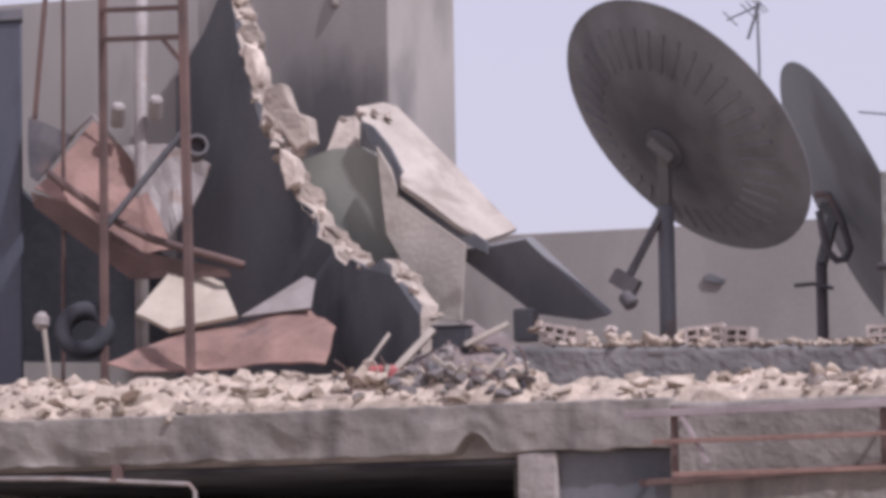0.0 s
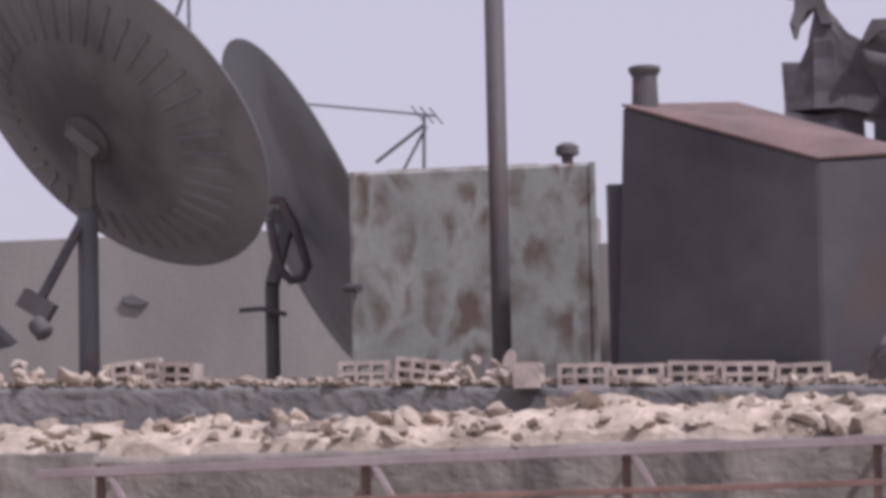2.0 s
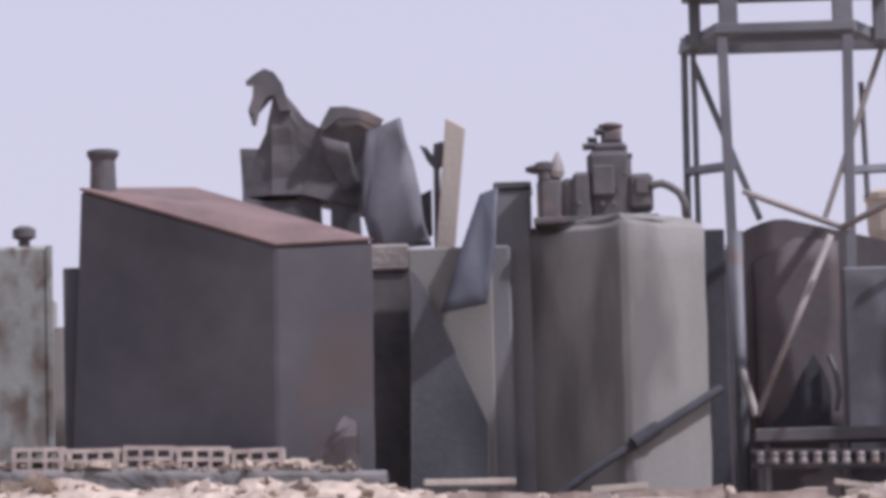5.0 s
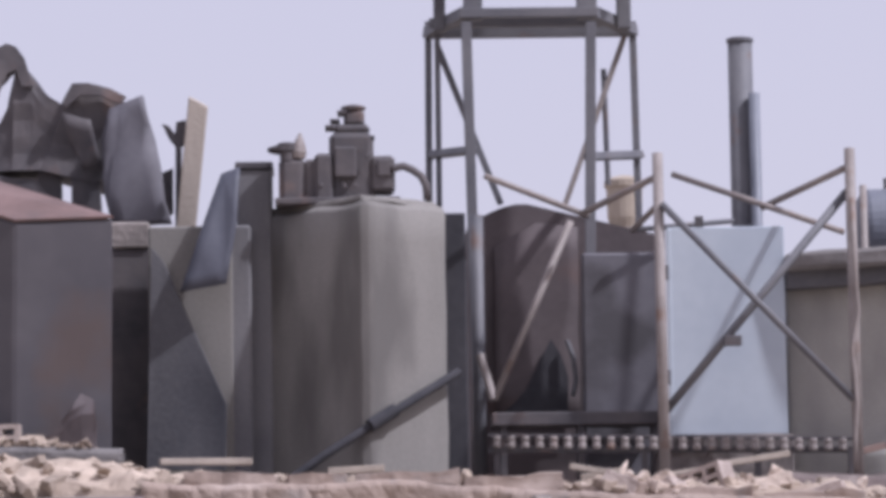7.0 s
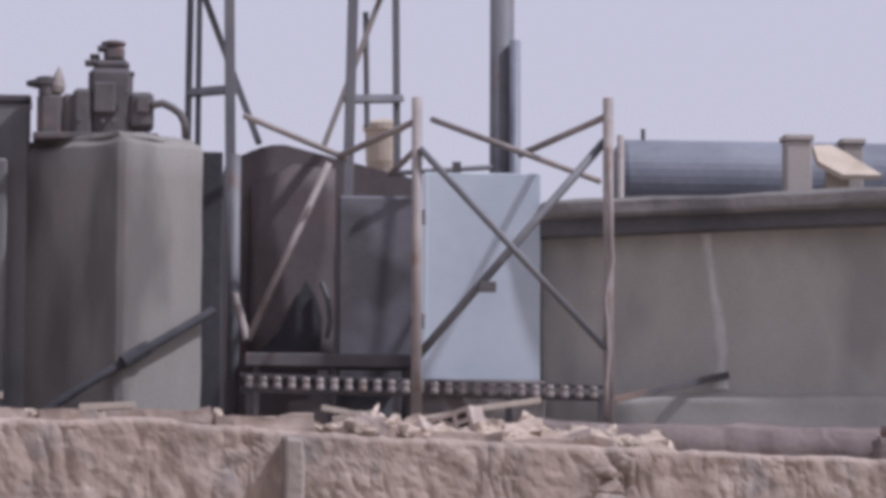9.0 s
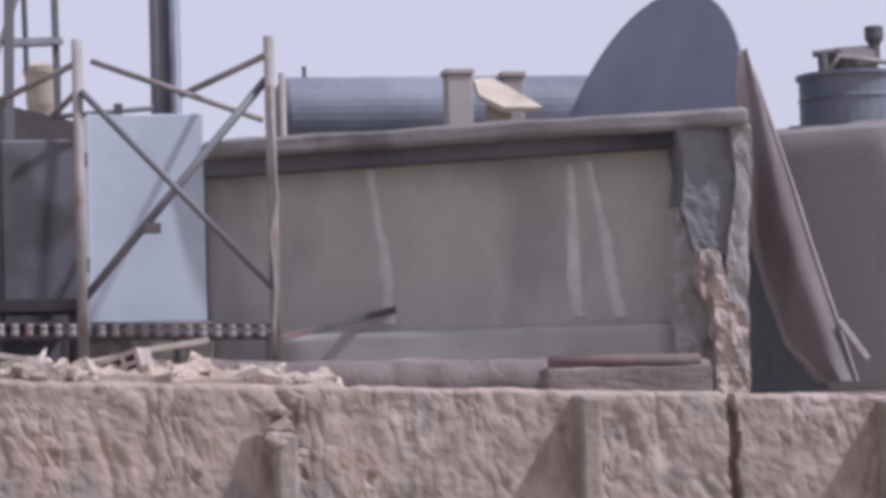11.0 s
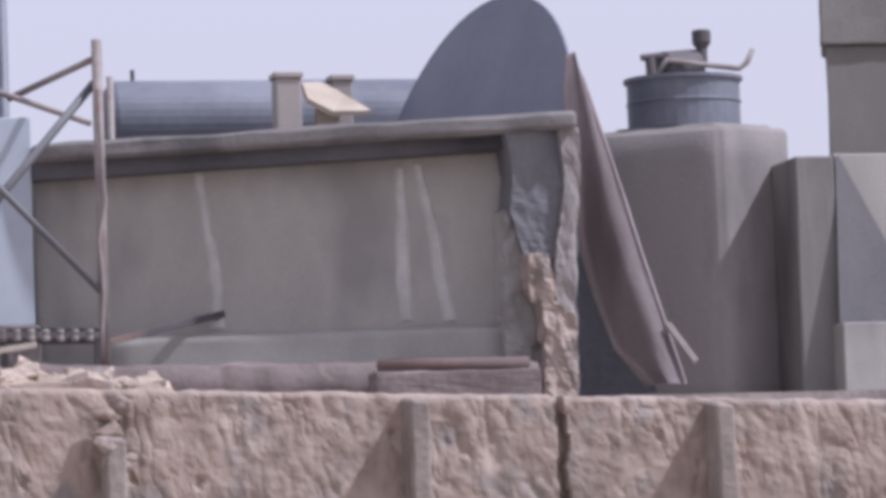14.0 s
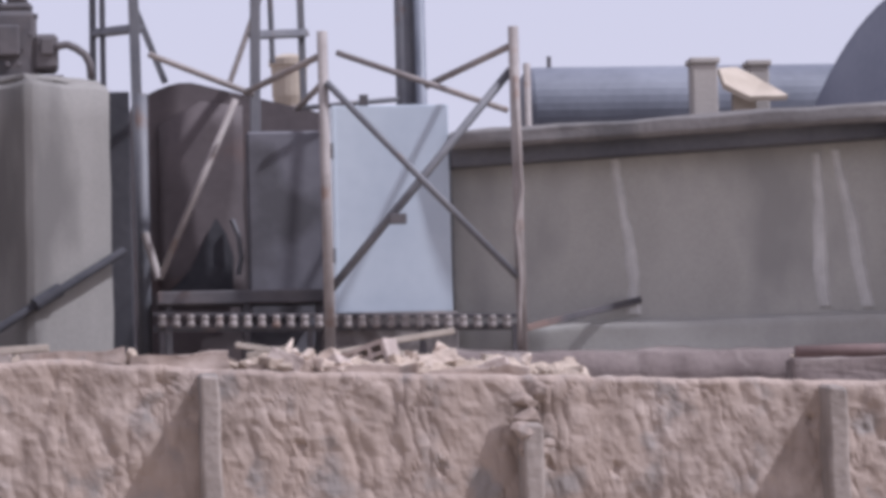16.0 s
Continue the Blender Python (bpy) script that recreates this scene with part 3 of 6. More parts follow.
def inner_wall():
    root = thing("inner_wall", (-12.43, 3.40, 4.18), "inner wall left standing in the ruin, coloured as shaded and sunlit parts", "wall")
    # shade on the leaf and sun on the pier are put into their colours
    part("wall_leaf", plate([(-13.25, 3.50, 6.13), (-12.79, 3.50, 6.27), (-12.45, 3.50, 6.28), (-12.09, 3.50, 6.07), (-11.90, 3.50, 5.54), (-11.91, 3.50, 4.95), (-12.44, 3.50, 4.97), (-12.80, 3.50, 5.33), (-13.07, 3.50, 5.73)], 0.2), SHADEPLASTER, root, "plastered wall face, grey-green for its shaded part")
    part("wall_pier", plate([(-12.18, 3.26, 6.24), (-12.03, 3.26, 5.99), (-11.94, 3.26, 5.70), (-11.64, 3.26, 5.46), (-11.20, 3.26, 5.14), (-11.24, 3.26, 4.73), (-11.26, 3.26, 4.31), (-11.83, 3.26, 4.34), (-11.87, 3.26, 4.93), (-12.08, 3.26, 5.30), (-12.00, 3.26, 5.61), (-12.02, 3.26, 5.95)], 0.08, cuts=1, wobble=0.01), DUSTSUNLIT, root, "plastered pier under the slab, pale beige as sunlit")
    for c, s in (((-13.37, 3.30, 6.71), 0.2), ((-13.14, 3.30, 6.39), 0.22), ((-13.24, 3.30, 6.19), 0.17), ((-13.43, 3.20, 6.52), 0.16), ((-13.23, 3.20, 6.57), 0.15), ((-13.00, 3.20, 6.40), 0.15), ((-13.04, 3.20, 6.23), 0.15), ((-13.30, 3.20, 6.32), 0.17), ((-13.37, 3.20, 6.79), 0.15), ((-13.14, 3.20, 6.10), 0.13), ((-12.57, 3.90, 6.70), 0.12), ((-12.45, 4.00, 6.71), 0.13), ((-12.35, 4.10, 6.68), 0.12), ((-12.78, 4.00, 6.65), 0.12)):
        bm = bmesh.new()
        for q in stone_verts(s, True):
            bm.verts.new(Vector(c) + Vector(q))
        bm.verts.ensure_lookup_table()
        for f in ICO_F:
            bm.faces.new([bm.verts[j] for j in f])
        part("broken_block", bm, BREAK, root)


inner_wall()


def fallen_slab():
    root = thing("fallen_slab", (-10.45, 3.40, 4.35), "fallen concrete slab leaning with a pale dusty top", "slab")
    up = plate([(-13.16, 4.30, 6.31), (-13.06, 4.50, 6.75), (-12.87, 4.50, 6.76), (-12.77, 4.20, 6.28)], 0.12)
    part("slab_stub", up, BREAK, root)
    top = plate([(-12.63, 4.03, 6.80), (-12.52, 4.44, 6.89), (-12.40, 4.59, 6.85), (-12.00, 4.44, 6.46), (-11.60, 4.32, 6.08), (-11.22, 4.18, 5.70), (-10.87, 4.10, 5.37), (-10.94, 3.75, 5.27), (-11.02, 3.39, 5.18), (-11.30, 3.30, 5.37), (-11.56, 3.29, 5.58), (-11.87, 3.21, 5.81), (-12.01, 3.54, 6.07), (-12.24, 3.72, 6.34), (-12.52, 3.78, 6.60)], 0.06, bevel=0.008)
    part("slab_top", top, DUSTSUNLIT, root, "pale dust-covered slab face")
    # edge and snapped end get dark colours for the shade on them
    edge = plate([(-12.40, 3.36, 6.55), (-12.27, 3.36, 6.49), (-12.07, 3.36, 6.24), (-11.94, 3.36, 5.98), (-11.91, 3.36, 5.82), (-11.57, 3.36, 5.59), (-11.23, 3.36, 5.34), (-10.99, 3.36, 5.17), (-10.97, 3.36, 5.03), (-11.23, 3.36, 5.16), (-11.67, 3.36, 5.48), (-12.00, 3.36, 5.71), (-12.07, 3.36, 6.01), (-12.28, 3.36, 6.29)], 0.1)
    part("slab_edge", edge, SOOTSHADE, root, "broken edge of the slab, painted dark as shaded")
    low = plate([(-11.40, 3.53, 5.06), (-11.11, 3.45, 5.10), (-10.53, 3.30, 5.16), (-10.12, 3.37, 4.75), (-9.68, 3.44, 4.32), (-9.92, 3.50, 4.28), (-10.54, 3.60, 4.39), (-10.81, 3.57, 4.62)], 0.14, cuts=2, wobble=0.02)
    part("slab_end", low, SOOTDIM, root, "underside of the slab's snapped end, shade in its colour")
    part("stub_column", box((-10.65, 3.20, 4.07), (-10.42, 3.4, 4.42), 0.02), SOOTDIM, root)


fallen_slab()

# ---- steel ladder frame, sheets and junk beside the ruin ----
def ladder_frame():
    root = thing("ladder_frame", (-14.37, 2.00, 4.05), "rusty steel ladder frame standing in the ruin", "ladder")
    part("rail", beam((-14.91, 2.2, FLOOR), (-14.90, 2.20, 8.23), 0.075), RUSTDARK, root)
    part("rail", beam((-13.43, 1.05, FLOOR), (-13.60, 1.30, 8.00), 0.085), RUSTDARK, root)
    for a, b in (((-14.89, 2.15, 7.74), (-13.60, 1.30, 7.56)), ((-14.89, 2.15, 7.42), (-13.61, 1.30, 7.25))):
        part("rung", beam(a, b, 0.05), RUSTDARK, root)
    part("brace", beam((-14.92, 2.25, 5.39), (-13.87, 2.10, 6.44), 0.06), GREYPAINT, root)
    part("brace", beam((-14.18, 2.10, 7.40), (-13.92, 2.05, 7.10), 0.05), RUSTDARK, root)
    part("rod", beam((-15.58, 2.6, FLOOR), (-15.54, 2.60, 8.34), 0.035), RUSTDARK, root)
    part("rod", beam((-15.94, 2.70, 6.69), (-15.77, 2.70, 8.37), 0.045), RUSTDARK, root)


ladder_frame()


def pipe_stack():
    root = thing("vent_pipe", (-14.82, 3.0, FLOOR), "pale upright vent pipe with tin collars", "pipe")
    part("pipe_shaft", tube([(-14.82, 3.0, FLOOR), (-14.80, 3.00, 8.35)], 0.075), PALEPIPE, root, smooth=True)
    for x, y in ((208, 190), (290, 180)):
        c = (-14.81, 3.00, 6.11)
        part("tin_can", turned([(0.07, -0.13), (0.08, -0.11), (0.08, 0.1), (0.06, 0.13)], Vector(c) + Vector(((x - 250) / 185.0, -0.1, (300 - y) / 185.0)), (0.3, -0.5, 0.8), 14), PALEPIPE, root)


pipe_stack()


def blue_tank():
    root = thing("storage_tank", (-16.74, 3.5, FLOOR), "tall dark blue steel tank wall standing in the ruin", "tank")
    x1 = -16.32
    shell = part("tank_shell", prism([(x + (y - 3.2) * -0.5, y, z) for z in (FLOOR, 7.88) for x, y in ((x1 - 1.4, 3.2), (x1, 3.2), (x1, 4.3), (x1 - 1.4, 4.3))], 0.03), NAVY, root)
    part("tank_rim", prism([(x + (y - 3.17) * -0.5, y, z) for z in (7.88, 8.01) for x, y in ((x1 - 1.43, 3.17), (x1 + 0.03, 3.17), (x1 + 0.03, 4.33), (x1 - 1.43, 4.33))], 0.01), GREYPAINT, shell)
    solid("wall_rear_ruin", box((-18.5, 6.2, FLOOR), (-15.33, 6.4, 8.6), 0.01), BEIGE, "beige plastered wall behind the steel ladder", "wall", kind="structure")


blue_tank()
c = thing("charred_partition", (-15.98, 4.40, 4.14), "charred black remains of a partition wall", "wall")
part("wall_leaf", plate([(-16.96, 4.40, 4.18), (-16.95, 4.40, 6.18)] + ragged((-16.74, 4.40, 5.97), (-14.77, 4.40, 5.17), 8, 0.06) + [(-14.77, 4.40, 5.11), (-14.78, 4.40, 4.09)], 0.15), CHARRED, c)


def sheets():
    r = thing("rusty_sheet", (-15.02, 2.40, 5.32), "bent rust-orange steel sheet with a folded rim", "metal sheet", "torn metal sheets")
    part("sheet_face", plate([(-15.85, 2.50, 5.92), (-15.46, 3.20, 6.69), (-15.00, 3.20, 6.20), (-14.28, 2.60, 5.18), (-14.57, 2.50, 5.11)], 0.02, cuts=4, wobble=0.12), RUST, r)
    part("folded_rim", plate([(-15.85, 2.40, 5.85), (-15.42, 2.40, 5.71), (-14.56, 2.40, 5.14), (-13.54, 2.30, 4.90), (-13.49, 2.30, 4.81), (-14.08, 2.35, 4.84), (-14.69, 2.40, 4.85), (-15.82, 2.40, 5.69)], 0.05), RUSTDARK, r)
    part("rolled_rim", tube([(-15.61, 2.32, 6.04), (-15.36, 2.32, 5.85), (-15.10, 2.32, 5.67), (-14.76, 2.32, 5.44), (-14.42, 2.32, 5.27), (-14.00, 2.32, 5.13), (-13.66, 2.32, 5.03), (-13.35, 2.32, 4.93)], 0.045, 10), RUSTDARK, r, smooth=True)
    part("rolled_rim", tube([(-15.66, 3.00, 6.50), (-15.38, 3.00, 6.74), (-15.22, 3.00, 6.54), (-15.09, 3.00, 6.41)], 0.02, 8), PALEPIPE, r, smooth=True)
    g = thing("grey_sheet", (-14.57, 2.90, 5.47), "pale grey crumpled metal sheet", "metal sheet", "torn metal sheets")
    part("sheet_face", plate([(-15.28, 3.40, 6.39), (-14.64, 3.40, 6.42), (-14.12, 3.30, 6.16), (-14.32, 3.10, 5.60), (-14.48, 3.00, 5.35), (-15.00, 3.20, 6.07)], 0.03, cuts=3, wobble=0.12), PALEPIPE, g)
    d = thing("dark_sheet", (-15.89, 3.00, 6.48), "dark bent sheet metal flap", "metal sheet", "torn metal sheets")
    part("sheet_face", plate([(-16.25, 3.20, 6.80), (-15.61, 3.00, 6.52), (-16.03, 2.90, 6.04), (-16.11, 2.90, 6.10)], 0.02, cuts=2, wobble=0.05), SCORCHED, d)
    c = thing("cream_board", (-13.90, 1.90, 4.32), "cream coloured board lying tilted on the rubble", "board")
    part("board_face", plate([(-14.37, 1.80, 4.42), (-14.20, 2.50, 5.00), (-13.66, 2.50, 4.78), (-13.26, 1.90, 4.38), (-13.95, 1.70, 4.24)], 0.05, cuts=2, wobble=0.03), CREAM, c)
    s = thing("rusty_sheet", (-13.19, 1.40, 4.08), "flattened rusty steel sheet lying on the rubble", "metal sheet", "torn metal sheets")
    part("sheet_face", plate([(-14.44, 1.20, 3.85), (-13.84, 1.90, 4.26), (-12.49, 2.00, 4.43), (-12.10, 1.70, 4.23), (-12.02, 1.20, 3.76), (-12.94, 1.10, 3.75)], 0.02, cuts=4, wobble=0.16), RUST, s)
    part("turned_edge", plate([(-13.23, 1.90, 4.35), (-12.57, 2.10, 4.76), (-12.46, 2.10, 4.72), (-12.44, 1.90, 4.41)], 0.02), PALEPIPE, s)
    b = thing("black_pipe", (-13.76, 2.00, 6.18), "short black pipe end caught on the ladder", "pipe")
    part("pipe_ring", turned([(0.10, -0.12), (0.12, -0.12), (0.12, 0.12), (0.09, 0.12), (0.08, 0.0)], (-13.73, 1.95, 6.16), (0.5, -0.8, 0.2), 18), SCORCHED, b, smooth=False)
    t = thing("rag_post", (-15.23, 1.60, 4.06), "thin stake with a pale rag tied on top", "stake")
    part("stake", beam((-15.18, 1.6, FLOOR), (-15.34, 1.60, 4.30), 0.04), TIMBER, t)
    part("rag", turned([(0.03, -0.1), (0.09, -0.03), (0.08, 0.05), (0.03, 0.1)], (-15.37, 1.60, 4.37), (0.2, 0, 1), 10), PALEPIPE, t)
    # ring made up to fill a dark round shape; not known as a tyre
    k = thing("dark_ring", (-15.14, 2.20, 4.27), "tyre-like black ring added for a dark round shape in the wreckage", "tyre")
    part("tyre_ring", turned([(0.16, -0.09), (0.27, -0.1), (0.32, -0.05), (0.32, 0.05), (0.27, 0.1), (0.16, 0.09), (0.15, 0)], (-15.14, 2.20, 4.30), (0.2, -0.9, 0.3), 24, cap=False), CHARRED, k, smooth=True)


sheets()

# ---- satellite dishes ----
def dish(name, centre, axis, radius, depth, foot, label, arm=None, pole_r=0.085, bracket=True, paint=DISH, ribs=0, pole_paint=GREYPAINT):
    axis = Vector(axis).normalized()
    root = thing(name, foot, label, "satellite dish", "satellite dishes on the roof")
    c = Vector(centre)
    rows = [(radius * k / 12, depth * (k / 12) ** 2 - depth) for k in range(1, 13)]
    shell = turned([(0.001, -depth)] + rows + [(radius + 0.015, 0.0), (radius + 0.015, 0.02), (radius - 0.005, 0.025)] + [(r * 0.995, h + 0.02) for r, h in reversed(rows)], c, axis, 56)
    part("reflector", shell, paint, root, smooth=True)
    back = c - axis * (depth + 0.02)
    head = Vector((foot[0], foot[1], back.z - 0.75 * radius * 0.5))
    part("pole", tube([foot, head], pole_r, 16), pole_paint, root, smooth=True)
    part("base_plate", turned([(0.2, 0), (0.2, 0.03), (pole_r + 0.05, 0.05), (pole_r, 0.3)], foot, seg=16), GREYPAINT, root)
    if bracket:
        part("mount_arm", beam(head, back, 0.11), DISHDARK, root)
        part("mount_box", beam(back - axis * 0.04 + Vector((-0.12, 0, 0.1)), back - axis * 0.04 + Vector((0.12, 0, -0.1)), 0.1), DISHDARK, root)
        part("mount_plate", turned([(0.05, -0.02), (0.18, 0.0), (0.22, 0.025), (0.22, 0.05)], back - axis * 0.02, axis, 28), paint, root, smooth=True)
    across = axis.orthogonal().normalized()
    for k in range(ribs):
        out = Matrix.Rotation(2 * math.pi * k / ribs, 3, axis) @ across
        a, b = [c + out * radius * f + axis * (depth * f * f - depth - 0.012) for f in (0.58, 0.84)]
        part("rib", beam(a, b, 0.035, 0.02), paint, root)
    if arm:
        part("feed_arm", beam(head, arm, 0.07), SCORCHED, root)
        lnb = part("feed_box", beam(Vector(arm) + Vector((-0.14, 0, 0.05)), Vector(arm) + Vector((0.1, 0, -0.1)), 0.16), SCORCHED, root)
        part("feed_cap", turned([(0.07, 0), (0.08, 0.02), (0.08, 0.14), (0.05, 0.16)], Vector(arm) + Vector((-0.02, -0.05, -0.16)), (0.5, -0.2, -0.6), 14), SCORCHED, lnb)
    return root


f1 = (-8.58, 1.9, FLOOR)
dish("satellite_dish", (-8.37, 2.00, 6.09), (0.470, 0.619, 0.629), 1.535, 0.36, f1, "large grey satellite dish with dark streaks and a dark centre on its ribbed back", arm=(-8.91, 1.60, 4.52), ribs=40)
f2 = (-7.83, 5.4, FLOOR)
d2 = dish("satellite_dish", (-7.58, 5.90, 5.66), (0.823, 0.384, 0.420), 1.68, 0.2, f2, "grey satellite dish seen almost edge-on on a thin post", pole_r=0.065, paint=DISHPALE, pole_paint=MASTPAINT)

part("mount_yoke", tube([(-7.85, 5.30, 5.70), (-7.71, 5.30, 5.69), (-7.62, 5.30, 5.51), (-7.53, 5.30, 5.27), (-7.48, 5.30, 5.09), (-7.53, 5.30, 4.99), (-7.63, 5.30, 4.97), (-7.72, 5.30, 5.06), (-7.78, 5.30, 5.28), (-7.82, 5.30, 5.52)], 0.042, 10), SCORCHED, d2, smooth=True)
part("cross_bar", tube([(-8.11, 5.30, 4.72), (-7.90, 5.30, 4.73), (-7.68, 5.30, 4.67)], 0.022, 8), SCORCHED, d2)


def antenna(foot, tip, boom, rods, label):
    root = thing("tv_antenna", foot, label, "antenna", "television antennas")
    part("mast", tube([foot, tip], 0.018, 8), GREYPAINT, root)
    a, b = Vector(boom[0]), Vector(boom[1])
    part("boom", tube([a, b], 0.012, 8), GREYPAINT, root)
    for k in rods:
        p = a.lerp(b, k)
        part("element", tube([p - Vector((0.02, 0.25, -0.05)), p + Vector((0.02, 0.25, -0.05))], 0.009, 6), GREYPAINT, root)
    return root


a1 = antenna((-9.70, 10.3, FLOOR), (-9.74, 10.30, 8.68), [(-10.13, 10.30, 8.48), (-9.69, 10.30, 8.65)], (0.1, 0.6, 0.75, 0.9, 1.0), "thin television antenna on a mast")
part("stay", tube([(-9.87, 10.30, 8.23), (-9.74, 10.30, 8.59)], 0.02, 6), GREYPAINT, a1)
a2 = antenna((-7.41, 10.3, FLOOR), (-7.30, 10.30, 7.09), [(-8.51, 10.30, 7.25), (-7.18, 10.30, 7.07)], (0.86, 0.93, 1.0), "long thin television antenna with stays")
part("stay", tube([(-7.81, 10.30, 6.62), (-7.31, 10.30, 6.98)], 0.02, 6), GREYPAINT, a2)
part("stay", tube([(-7.56, 10.30, 6.47), (-7.28, 10.30, 6.97)], 0.016, 6), GREYPAINT, a2)

# ---- stained cistern, mast, sloping steel tank ----
def cistern():
    x0, x1 = -6.82, -4.70
    z = 5.76
    root = thing("cistern", ((x0 + x1) / 2, 4.0, FLOOR), "pale roof cistern with brown rust stains", "water tank")
    part("tank_shell", prism([(x0, 4.0, FLOOR), (x1, 4.0, FLOOR), (x1 - 0.11, 4.8, FLOOR), (x0 - 0.11, 4.8, FLOOR), (x0, 4.0, z), (x1, 4.0, z), (x1 - 0.11, 4.8, z), (x0 - 0.11, 4.8, z)], 0.03), STAINED, root)
    part("lid", box((x0 + 0.3, 4.1, z), (x1 - 0.5, 4.6, z + 0.02), 0.008), STAINED, root)
    part("filler_cap", turned([(0.05, 0), (0.05, 0.05), (0.10, 0.07), (0.10, 0.14), (0.05, 0.17)], (-4.96, 4.2, z + 0.025), seg=14), SCORCHED, root)
    for x in (x0 + 0.02, x1 - 0.02):
        part("corner_angle", box((x - 0.025, 3.985, FLOOR), (x + 0.025, 4.02, z), 0.004), STAINED, root)
    part("tap", tube([(-6.88, 4.04, 4.77), (-6.74, 3.92, 4.75)], 0.04, 8), SCORCHED, root)
    w = thing("wall_stub", (-4.73, 4.9, FLOOR), "low pale wall beside the cistern", "wall")
    part("wall_leaf", box((-4.84, 4.9, FLOOR), (-4.84 + 0.5, 5.1, 5.16), 0.01), BEIGE, w)


cistern()
m0 = (-5.37, 3.0, FLOOR)
mast = thing("steel_mast", m0, "tall round grey steel mast with a flared cap", "mast")
mt = (-5.34, 3.00, 7.35)
shaft = part("mast_shaft", tube([m0, (m0[0], 3.0, mt[2])], 0.082, 18), MASTPAINT, mast, smooth=True)
part("mast_cap", turned([(0.083, -0.03), (0.10, 0.0), (0.10, 0.10), (0.06, 0.12)], (m0[0], 3.0, mt[2]), seg=18), MASTPAINT, shaft)
part("mast_foot", turned([(0.17, 0), (0.17, 0.05), (0.083, 0.09)], m0, seg=18), MASTPAINT, mast)


def sloping_tank():
    fl, fc, rr = (-4.22, 2.20, 5.97), (-2.60, 1.55, 5.39), (-1.84, 1.72, 5.43)
    bl = (-3.39, 3.20, 6.08)
    root = thing("steel_tank", (fc[0], 2.2, FLOOR), "big soot-blackened steel tank with a rusty sloping top", "tank")
    low = [(-4.36, 2.2, FLOOR), (fc[0] - 0.02, 1.55, FLOOR), (rr[0] - 0.02, 1.72, FLOOR), (bl[0], 3.2, FLOOR)]
    part("tank_shell", weathered(prism(low + [fl, fc, rr, bl], 0.02), 8, 0.006, 1.6), DARKSTEEL, root)
    up = Vector((0, -0.01, 0.012))
    part("tank_top", prism([Vector(p) + up * 0.4 for p in (fl, fc, rr, bl)] + [Vector(p) + up * 2.2 for p in (fl, fc, rr, bl)], 0.004), DULLRUST, root, "rust-red sloping sheet top")
    part("side_flange", box((-4.37, 2.25, FLOOR), (-4.20, 2.5, 5.36), 0.01), DARKSTEEL, root)
    part("vent_stub", turned([(0.11, 0), (0.10, 0.28), (0.13, 0.33), (0.13, 0.36), (0.10, 0.37)], (-4.04, 2.30, 5.94), seg=18), SCORCHED, root)
    part("torn_skirt", plate([(-2.50, 1.45, 3.61), (-2.29, 1.45, 3.75), (-2.17, 1.45, 3.90), (-2.09, 1.45, 4.05), (-1.99, 1.45, 4.00), (-1.96, 1.45, 3.78), (-1.97, 1.45, 3.53), (-2.36, 1.45, 3.51)], 0.03, cuts=3, wobble=0.16), OILTANK, root, "curled dark skirt torn from the tank")


sloping_tank()


